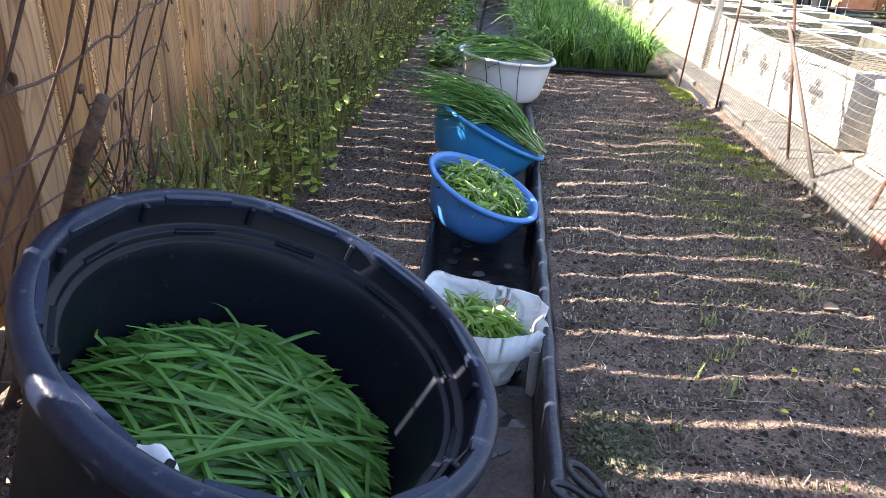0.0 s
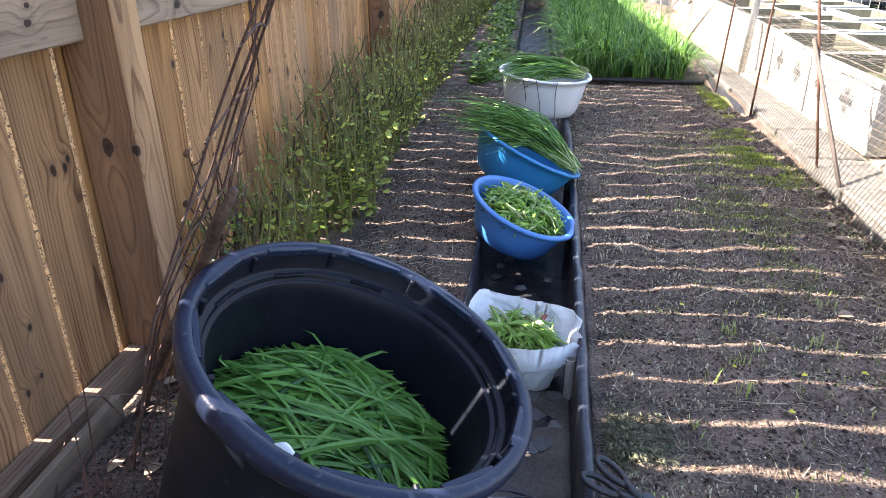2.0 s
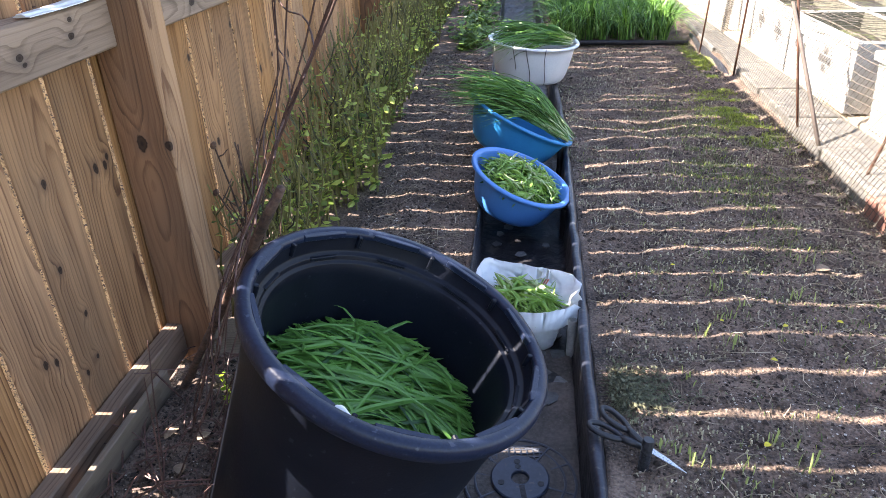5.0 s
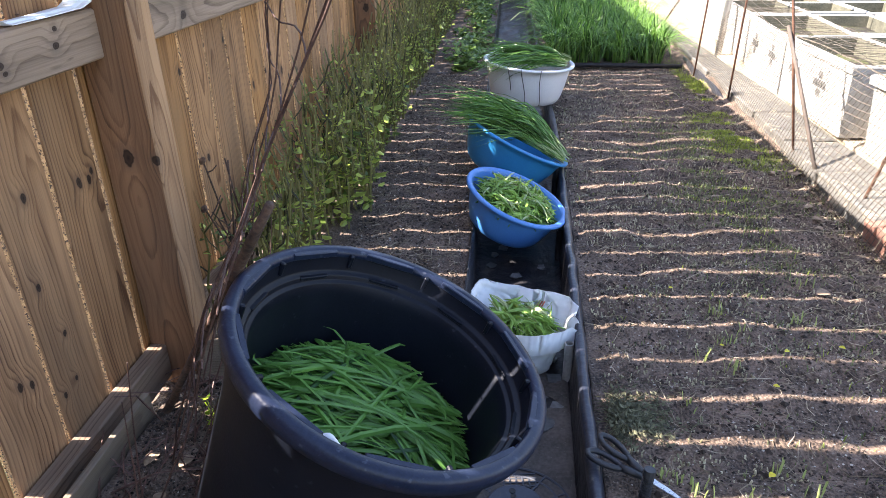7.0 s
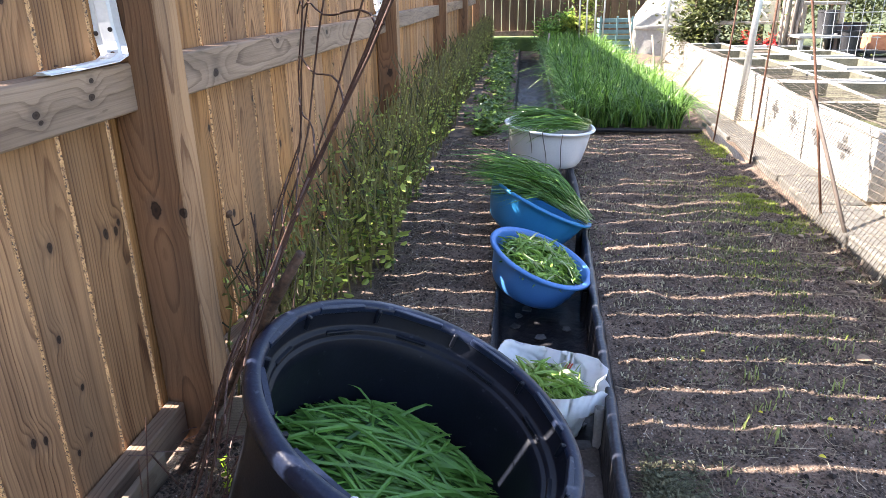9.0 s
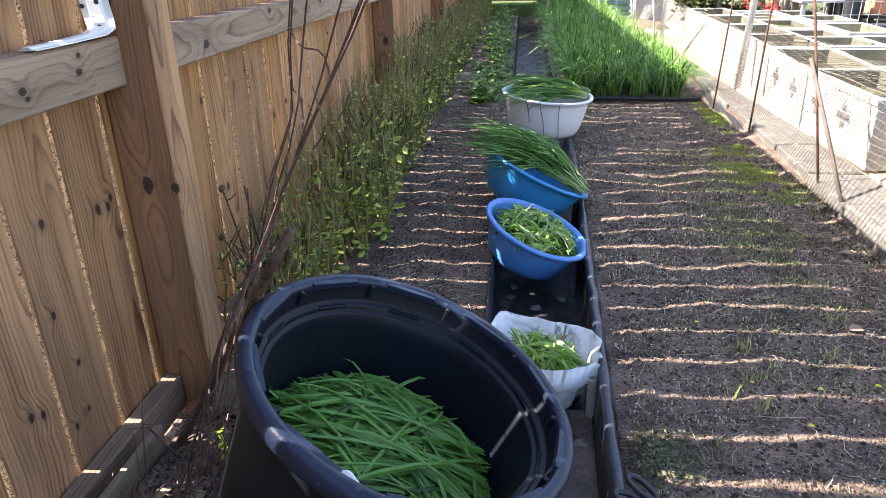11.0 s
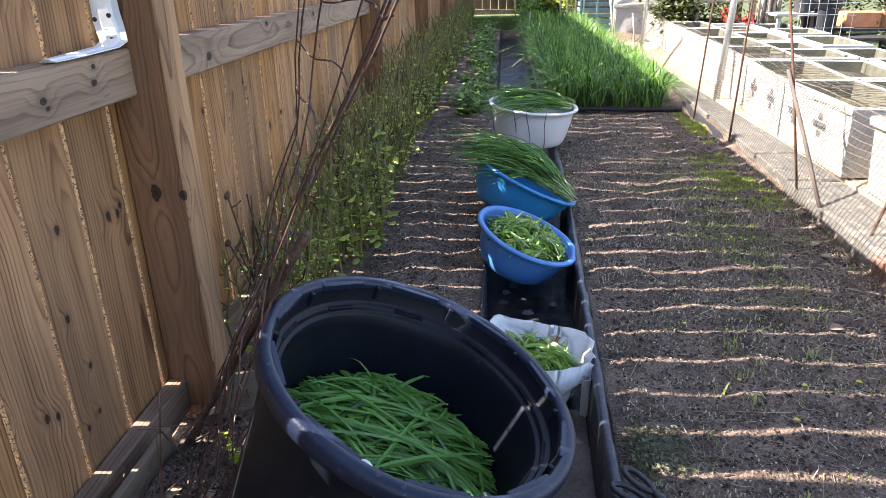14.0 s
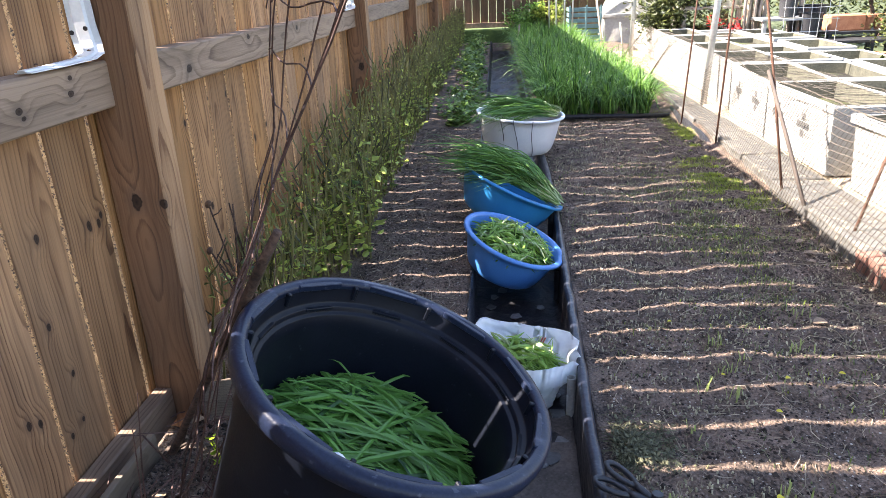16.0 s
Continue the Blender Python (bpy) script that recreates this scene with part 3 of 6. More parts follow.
def heap(name, label, cx, cy, rx, ry, dome, count, length, width, ang, spread, z0, at, seed, mat=M_BLADE, short=False):
    """A heap of cut greens in a vessel: a dense rounded mass of separate leaves."""
    r = random.Random(seed)
    g = Geo()
    # the packed inside of the heap
    rings = 8
    base = len(g.v)
    g.v.append((cx, cy, z0 + dome - 0.012))
    for i in range(1, rings + 1):
        for k in range(24):
            a = 2 * math.pi * k / 24
            s = i / rings
            e = 0.84 if i == rings else 0.96
            g.v.append((cx + rx * s * e * math.cos(a), cy + ry * s * e * math.sin(a), z0 + dome * (1 - s * s) - 0.012 - (0.05 if i == rings else 0)))
    for k in range(24):
        g.f.append((base, base + 1 + k, base + 1 + (k + 1) % 24))
        for i in range(rings - 1):
            a, b = base + 1 + i * 24 + k, base + 1 + i * 24 + (k + 1) % 24
            g.f.append((a, a + 24, b + 24, b))
    ob = thing(name, label, "greens", at=at)
    loose = min(count // 3, 240)
    for i in range(count):
        s, a = math.sqrt(r.random()) * 0.97, r.uniform(0, 2 * math.pi)
        x, y = cx + rx * s * math.cos(a), cy + ry * s * math.sin(a)
        own = i >= count - loose
        if short:
            s *= 0.86
            x, y = cx + rx * s * math.cos(a), cy + ry * s * math.sin(a)
        h = z0 + dome * (1 - s * s) + (r.uniform(0.0, 0.022) if own else r.uniform(-0.014, 0.008))
        L = length * (r.uniform(0.35, 1.3) if short else r.uniform(0.6, 1.2))
        th = r.gauss(ang, spread)
        if not short:
            room = math.sqrt(max(0.02, 1 - (s * math.sin(th - a)) ** 2)) - s * abs(math.cos(th - a))
            L = min(L, 2 * rx * max(room, 0.12))
        tgt = Geo() if own else g
        tip = r.gauss(0, 0.22) if short and own else 0.0
        lay_blade(tgt, r, x, y, h + abs(tip) * L * 0.35, th, L, width * r.uniform(0.55, 1.35), droop=0.012 * L / 0.2, arch=r.uniform(0, 0.02) * L / 0.2, flat=0.9 if short else 0.5, n=4 if short else 6, tip=tip)
        if own:
            part("leaf", tgt, M_PALE if short and r.random() < 0.22 else mat, ob)
    tagged(part("leaf_mass", g, mat, ob), kind="stuff")
    return ob


M_PALE = island_leaf("pale_leaf_end", (0.20, 0.32, 0.08), (0.62, 0.66, 0.40), 0.45, 0.2)
M_CHOP = island_leaf("chopped_leaf", (0.010, 0.075, 0.006), (0.33, 0.54, 0.10), 0.42, 0.2)

# ---------------------------------------------------------------- the black tub
TUB = tilted(-0.069, 0.718, 0.423, 0.438, -0.012) @ Matrix.Scale(0.930, 4)


def build_tub():
    tub = thing("round_tub", "large black plastic tub leaning into the sunk path", "tub", at=TUB)
    H = 0.550
    outer = [(0.0, -H), (0.220, -H), (0.231, -H + 0.012), (0.259, -0.16), (0.272, -0.035), (0.278, -0.022), (0.279, -0.035), (0.286, -0.036),
             (0.294, -0.030), (0.297, -0.016), (0.2955, -0.005), (0.290, 0.001), (0.2765, 0.001), (0.2715, -0.003), (0.2695, -0.012),
             (0.2650, -0.040), (0.2630, -0.0440), (0.2540, -0.0450), (0.2520, -0.0470), (0.2515, -0.0550), (0.2500, -0.0570), (0.2440, -0.0580), (0.2420, -0.0600), (0.2400, -0.090),
             (0.226, -0.25), (0.219, -H + 0.030), (0.21, -H + 0.008), (0.0, -H + 0.008)]
    body = part("body", Geo().lathe(outer, 96), M_TUB, tub, "black plastic body with a rolled rim", smooth=True)
    lip = [(0.2785, -0.0225), (0.2795, -0.0357), (0.2865, -0.0368), (0.2947, -0.0306), (0.2978, -0.016), (0.2964, -0.0045), (0.2905, 0.0018), (0.276, 0.0018), (0.2708, -0.003), (0.2688, -0.012)]
    rim = part("rim", Geo().lathe(lip, 96, closed=True), M_RIM, tub, "blue-black rolled rim, colour lightened for sky light", smooth=True)
    for k in range(10):
        a = 2 * math.pi * (k + 0.30) / 10
        m = pose(0, 0, 0, 0, 0, math.degrees(a))
        rib = Geo().box((0.2600, -0.0045, -0.034), (0.274, 0.0045, -0.004), 0.002, m)
        part("rib", rib, M_TUB, body)
        lug = Geo().box((0.2635, -0.052, -0.012), (0.2752, 0.052, 0.0012), 0.0015, m @ pose(0, 0, 0, 0, 0, 18))
        part("lug", lug, M_RIM, rim)
        tab = Geo().box((0.2480, -0.032, -0.0510), (0.2560, 0.032, -0.0446), 0.001, m @ pose(0, 0, 0, 0, 0, 18))
        part("tab", tab, M_TUB, body)
    return tub


build_tub()
heap("cut_greens", "long flat fresh green leaves heaped in a black tub", -0.005, -0.004, 0.222, 0.222, 0.032, 860, 0.37, 0.0098, 0.02, 0.52, -0.208, TUB @ pose(0, 0, -0.2, 0, -2, 0) @ pose(0, 0, 0.2), 11)
r = random.Random(77)
for i in range(14):
    g = Geo()
    a = r.uniform(1.0, 2.9)
    x, y = 0.19 * math.cos(a) + r.uniform(-0.03, 0.03), 0.16 * math.sin(a) + r.uniform(-0.05, 0.03)
    b, L, up = r.uniform(0, 6.28), r.uniform(0.08, 0.16), r.uniform(0.03, 0.085)
    pts = [(x + math.cos(b) * L * t - 0.02 * t * t, y + math.sin(b) * L * t, -0.185 + up * t * (1.6 - 0.7 * t)) for t in (0, 0.25, 0.5, 0.75, 1)]
    pts = [(px * min(1, 0.225 / math.hypot(px, py)), py * min(1, 0.225 / math.hypot(px, py)), pz) for px, py, pz in pts]
    g.blade(pts, [0.007, 0.008, 0.0075, 0.006, 0.002], (-math.sin(b), math.cos(b), 0.3))
    part("leaf", g, M_BLADE, bpy.data.objects["cut_greens"])
g = Geo()
g.lathe([(0.0, 0.0), (0.018, -0.002), (0.032, 0.002), (0.038, 0.009), (0.036, 0.015), (0.026, 0.021), (0.012, 0.024), (0.0, 0.022)], 28, wob=lambda a, z: 1 + 0.14 * math.sin(2 * a + 60 * z) + 0.08 * math.sin(5 * a))
part("foam_scrap", g, M_WHITE, smooth=True, at=TUB @ pose(-0.056, -0.222, -0.066, 62, 0, -12) @ Matrix.Diagonal((0.72, 0.66, 0.5, 1)))
tagged(bpy.data.objects["foam_scrap"], "small white foam scrap lying on cut greens", "scrap")


# ---------------------------------------------------------------- basins
def build_basin(name, label, at, r, depth, foot, mat):
    """A thin plastic wash basin with a turned-out rim; its origin is the middle of the rim."""
    ob = thing(name, label, "basin", at=at)
    prof = [(0, -depth), (foot * 0.9, -depth), (foot, -depth + 0.006)]
    for i in range(1, 8):
        t = i / 8
        prof.append((foot + (r - 0.022 - foot) * t ** 0.72, -depth + 0.006 + (depth - 0.02) * t ** 1.25))
    prof += [(r - 0.020, -0.014), (r - 0.006, -0.012), (r - 0.001, -0.010), (r, -0.005), (r - 0.002, -0.001), (r - 0.007, 0.0), (r - 0.019, -0.001), (r - 0.0235, -0.006)]
    for i in range(7, 0, -1):
        t = i / 8
        prof.append((foot + (r - 0.025 - foot) * t ** 0.72, -depth + 0.009 + (depth - 0.023) * t ** 1.25))
    prof += [(foot - 0.004, -depth + 0.006), (0, -depth + 0.0045)]
    bowl = part("bowl", Geo().lathe(prof, 72), mat, ob, smooth=True)
    lip = [(r - 0.0205, -0.0135), (r - 0.0065, -0.0132), (r - 0.0006, -0.0108), (r + 0.0008, -0.005), (r - 0.0016, -0.0002), (r - 0.007, 0.0010), (r - 0.0188, 0.0002), (r - 0.0222, -0.006)]
    part("rim", Geo().lathe(lip, 72, closed=True), mat, bowl, "turned-out rolled rim", smooth=True)
    return ob


BLUE = tilted(0.162, 2.168, 0.105, 0.405, -0.075)
TEAL = tilted(0.170, 2.725, 0.162, 0.49, 0.095)
WHITE = tilted(0.247, 3.87, 0.275, 0.08, -0.03)
build_basin("blue_basin", "mid-blue plastic basin tipped in the sunk path", BLUE, 0.202, 0.155, 0.125, M_BLUE)
build_basin("teal_basin", "turquoise-blue plastic basin tipped against the path edge", TEAL, 0.250, 0.180, 0.145, M_TEAL)
build_basin("white_basin", "white plastic basin standing across the sunk path", WHITE, 0.266, 0.225, 0.19, M_WHITE)
heap("chopped_greens", "short chopped green leaf pieces in a blue basin", 0.004, -0.006, 0.172, 0.172, 0.052, 700, 0.085, 0.0098, 0, 3.0, -0.040, BLUE, 12, mat=M_CHOP, short=True)


M_SHEAF = island_leaf("sheaf_blade", (0.010, 0.064, 0.010), (0.18, 0.36, 0.080), 0.38, 0.28)


def bundle(name, label, at, length, rx, lift, count, ang, seed, shift=0.0, pale=0.16):
    """A loose sheaf of long thin leaves lying across a basin, pale cut ends together."""
    r = random.Random(seed)
    g, ends = Geo(), Geo()
    ob = thing(name, label, "greens", at=at)
    dx, dy = math.cos(ang), math.sin(ang)
    own_count = min(200, count // 3)
    locks = [(max(-1, min(1, r.gauss(0, 0.5))), r.gauss(0, 0.28), r.uniform(0.6, 1.25), r.gauss(0, 0.03), r.uniform(-0.05, 0.03)) for k in range(26)]
    for i in range(count):
        own = i >= count - own_count
        lock = locks[r.randrange(26)]
        s = max(-1, min(1, lock[0] + r.gauss(0, 0.10)))
        lane = s * rx
        h = lift * (1 - s * s * 0.8) * (r.uniform(0.8, 1.1) * lock[2] if own else r.uniform(0.05, 1.0)) + r.uniform(0, 0.012)
        L = length * r.uniform(0.55, 1.08)
        w = r.uniform(0.0048, 0.0094)
        fan = r.gauss(0, 0.09) + lock[1] + s * 0.15
        start = length * 0.5 + r.uniform(-0.03, 0.02) + lock[4] + shift
        if r.random() < 0.20:
            fan, start = r.gauss(0, 0.6), start - r.uniform(0, 0.12)
        sag = r.uniform(0.0, 0.10)
        wig, ph = lock[3] + r.gauss(0, 0.008), lock[0] * 9 + r.uniform(0, 1.2)
        hop = r.gauss(0, 0.006)
        pts, ws = [], []
        for k in range(9):
            t = k / 8
            a = start - L * t
            b = lane * (0.65 + 0.45 * t) + fan * L * t * t + wig * math.sin(5 * t + ph)
            z = h * math.sin(math.pi * min(1, 0.04 + t * 0.78)) ** 0.7 + 0.008 - sag * max(0, t - 0.55) * 2 + hop * math.sin(7 * t + ph)
            pts.append((dx * a - dy * b, dy * a + dx * b, z))
            ws.append(w * min(1, (1.0 - t) * 4 + 0.12) * (0.7 + 0.3 * min(1, t * 4)))
        side = Vector((-dy, dx, r.uniform(-0.9, 0.9)))
        tgt = Geo() if own else g
        tgt.blade(pts, ws, side)
        if r.random() < 0.75:
            p0, p1, p2 = (Vector(p) + Vector((0, 0, 0.003)) for p in pts[:3])
            f = r.uniform(0.3, 1.0) * pale * 8 / 2
            ends.blade([p0 + (p0 - p1) * r.uniform(0.02, 0.25), p0.lerp(p1, min(1, f)), p1.lerp(p2, max(0.05, min(1, f - 0.4)))], [w * 0.95, w * 1.0, w * 0.5], side)
        if own:
            part("leaf", tgt, M_SHEAF, ob)
    tagged(part("leaf_mass", g, M_SHEAF, ob), kind="stuff")
    tagged(part("stalk_mass", ends, M_PALE, ob, "pale cut leaf stalks"), kind="stuff")
    return ob


bundle("chive_bundle", "thick sheaf of long green chives lying across a turquoise basin", TEAL, 0.46, 0.130, 0.094, 520, -0.13, 13, -0.040, 0.34)
bundle("chive_bundle", "sheaf of long green chives in a white basin", WHITE, 0.42, 0.150, 0.055, 420, -0.06, 14, 0.010, 0.22)

# ---------------------------------------------------------------- carrier bag
M_BAG = surface("thin_white_plastic", (0.84, 0.88, 0.92), (0.94, 0.96, 0.98), 14, 0.30, 0.35, 55, vary=0, through_light=0.35, distance=0.01)
BAG = pose(0.154, 1.458, CH_Z + 0.006, 0, 0, -12)


def ridge(x, y, size, seed):
    """Sharp-crested folds between 0 and 1."""
    return 1 - abs(float(bumps(x, y, size, seed)))


def build_bag():
    bag = thing("carrier_bag", "open white plastic carrier bag holding cut greens", "bag", at=BAG)
    g = Geo()
    n, rows = 240, 48
    for j in range(rows):
        t = j / (rows - 1)
        for k in range(n):
            a = 2 * math.pi * k / n
            ca, sa = math.cos(a), math.sin(a)
            u, v = ca * 0.14 + 3, sa * 0.14 + 3
            # long slack facets, and finer creases gathered below the mouth
            fold = 0.024 * (ridge(u + 0.10 * t, v + t * 0.13, 0.15, 61) - 0.6) + 0.012 * (ridge(u - t * 0.16, v + t * 0.10, 0.07, 62) - 0.6) + 0.0075 * (ridge(u + t * 0.22, v - t * 0.2, 0.030, 65) - 0.6) + 0.003 * (ridge(u - t * 0.3, v + t * 0.2, 0.013, 66) - 0.6)
            out = max(0, t - 0.66) / 0.34
            r = 0.092 + 0.026 * min(1, t * 1.35) ** 0.8 + fold * (0.5 + 0.9 * t * (1 - 0.45 * out)) + 0.012 * out
            # squared mouth: corners behind and the handle fold at the sides
            r += 0.024 * out * abs(math.sin(2 * a + 0.25)) ** 1.6
            top = 0.172 + 0.006 * sa + 0.010 * float(bumps(u, v, 0.11, 63)) + 0.005 * (ridge(u, v, 0.04, 64) - 0.5)
            ear = math.exp(-((a - 6.10) / 0.17) ** 2)
            horn = math.exp(-((a - 2.35) / 0.22) ** 2)
            z = top * t + out * (0.014 * horn - 0.030 * ear)
            r += out * (0.030 * ear + 0.010 * horn)
            g.v.append((r * 1.10 * ca, r * 0.86 * sa, z))
    # the turned-in lip
    for k in range(n):
        x, y, z = g.v[(rows - 1) * n + k]
        g.v.append((x * 0.90, y * 0.90, z - 0.075))
    for j in range(rows):
        for k in range(n):
            a, b = j * n + k, j * n + (k + 1) % n
            g.f.append((a, b, b + n, a + n))
    g.f.append(tuple(reversed(range(n))))
    film = part("film", g, M_BAG, bag, "thin crumpled white plastic film", smooth=True)
    red = surface("red_print", (0.62, 0.10, 0.07), (0.75, 0.16, 0.10), 9, 0.5, 0, vary=0)
    for i in range(3):
        part("printed_mark", Geo().box((0.0, -0.001, 0), (0.004, 0.001, 0.03), 0.0005), red, film, "red printed bar", at=pose(0.035 + 0.007 * i, 0.086, 0.128, 0, 24, 0))
    return bag


build_bag()
heap("chopped_greens", "chopped green leaf pieces filling a white bag", 0.004, -0.004, 0.104, 0.082, 0.026, 400, 0.10, 0.0100, -0.6, 0.7, 0.122, BAG, 15, mat=M_CHOP, short=True)


# ---------------------------------------------------------------- pipes, stakes
def stake(name, label, category, pts, radii, mat, sides=8, group=""):
    ob = part(name, Geo().tube(pts, radii, sides), mat, smooth=True)
    return tagged(ob, label, category, group)


def hollow_pipe(name, label, x, y, z0, z1, r, mat, lean=(0, 0)):
    g = Geo().lathe([(r, z0), (r, z1), (r - 0.003, z1), (r - 0.003, z1 - 0.05), (0, z1 - 0.05)], 20)
    return tagged(part(name, g, mat, smooth=False, at=pose(x, y, 0, lean[0], lean[1], 0)), label, "pipe")


hollow_pipe("pipe_stub", "short grey steel pipe stub standing in the path", 0.293, 1.362, CH_Z, 0.0, 0.0125, M_PIPE)
hollow_pipe("pipe_stub", "short dark pipe stub standing beside the path edge", 0.338, 2.66, CH_Z, 0.06, 0.0135, M_LINER)
hollow_pipe("pipe_stub", "short dark pipe stub standing in the path", 0.320, 2.12, CH_Z, -0.01, 0.0125, M_LINER)

M_GREYSTAKE = surface("old_stake_wood", (0.05, 0.039, 0.032), (0.10, 0.08, 0.067), 20, 0.85, 0.5, 140, stretch=(1, 1, 0.15))
stake("rebar_stake", "thin rusty steel stake holding the netting", "stake", [(1.418, 2.84, -0.03), (1.36, 2.97, 0.5), (1.30, 3.10, 1.005), (1.24, 3.23, 1.5)], 0.006, M_RUST, group="netting stakes")
stake("rebar_stake", "thin rusty steel stake holding the netting", "stake", [(1.42, 3.91, -0.05), (1.46, 3.93, 1.5)], 0.006, M_RUST, group="netting stakes")
stake("rebar_stake", "thin rusty steel stake holding the netting", "stake", [(1.42, 4.71, -0.05), (1.50, 4.75, 1.5)], 0.006, M_RUST, group="netting stakes")
stake("rebar_stake", "thin rusty steel stake holding the netting", "stake", [(1.40, 2.24, -0.05), (1.62, 2.36, 0.6)], 0.006, M_RUST, group="netting stakes")
stake("wooden_stake", "grey weathered wooden stake leaning on the netting", "stake", [(1.418, 2.52, -0.05), (1.372, 2.78, 0.30), (1.331, 3.0, 0.587)], [0.0090, 0.0085, 0.008], M_GREYSTAKE, 6)
stake("steel_post", "galvanised steel pipe post", "post", [(1.66, 5.06, -0.05), (1.76, 5.1, 1.8)], 0.024, M_GALV, 14)
stake("steel_post", "galvanised steel pipe post", "post", [(1.70, 8.2, -0.05), (1.72, 8.2, 1.8)], 0.024, M_GALV, 14)

M_WIRE = surface("net_wire", (0.036, 0.032, 0.026), (0.125, 0.106, 0.081), 30, 0.7, 0, vary=0)


def build_net():
    """Garden netting: rises from the ground, leans on the boxes and lies over the tops of the first row."""
    def place(y, u):
        foot = 1.385 + 0.039 * (y - 2.85)
        top = 1.598 + 0.095 * min(1.65, max(0, y - 3.6)) + 0.05 * max(0, y - 5.25)
        sag = float(bumps(y, u, 0.35, 31))
        if u < 0.5:
            t = u / 0.5
            x, z = foot + (top - foot) * t ** 1.3 + 0.030 * sag * math.sin(math.pi * t) - 0.01, 0.46 * t
        else:
            x, z = top + (u - 0.5), 0.455 - 0.02 * abs(sag) * min(1, (u - 0.5) * 8)
        z = z + 0.02 * float(bumps(y, 0, 0.5, 33)) * min(1, u * 3) + 0.006 * float(bumps(y, u, 0.12, 34))
        return (x, y + 0.02 * float(bumps(y, u, 0.3, 32)), max(0.02, z))
    net = thing("garden_netting", "thin sagging wire garden netting on stakes", "netting")
    y = 1.2
    while y < 8.5:
        steps = [0.5 * i / 8 for i in range(9)]
        if y < 5.6 and round((y - 1.2) / 0.029) % 2 == 0:
            steps += [0.5 + 0.36 * i / 6 for i in range(1, 7)]
        part("strand", Geo().tube([place(y, u) for u in steps], 0.0015, 3, False), M_WIRE, net)
        y += 0.029
    for j in range(19):
        u = 0.5 * j / 18
        part("strand", Geo().tube([place(yy, u) for yy in np.arange(1.2, 8.5, 0.05)], 0.0015 if j < 18 else 0.0030, 3, False), M_WIRE, net)
    for j in range(1, 6):
        part("strand", Geo().tube([place(yy, 0.5 + 0.072 * j) for yy in np.arange(1.2, 5.6, 0.05)], 0.0013, 3, False), M_WIRE, net)
    return net


build_net()


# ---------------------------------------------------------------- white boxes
# brown and mossy soil, its colour lowered to include the shadow inside the boxes
M_DIM = surface("shaded_box_soil", (0.008, 0.0068, 0.005), (0.034, 0.027, 0.017), 14, 0.95, 0.9, 80, spots=(0.055, 0.065, 0.02), spot_scale=11, spot_amount=0.50, vary=0.3)
# inner faces: grey-green stain, deepened in colour to carry the openings' shade
M_INNER = surface("stained_shaded_foam", (0.05, 0.052, 0.038), (0.12, 0.117, 0.085), 9, 0.9, 0.4, 90, vary=0.2)
M_MARK = surface("grey_mark", (0.07, 0.07, 0.07), (0.13, 0.13, 0.127), 20, 0.8, 0, vary=0)


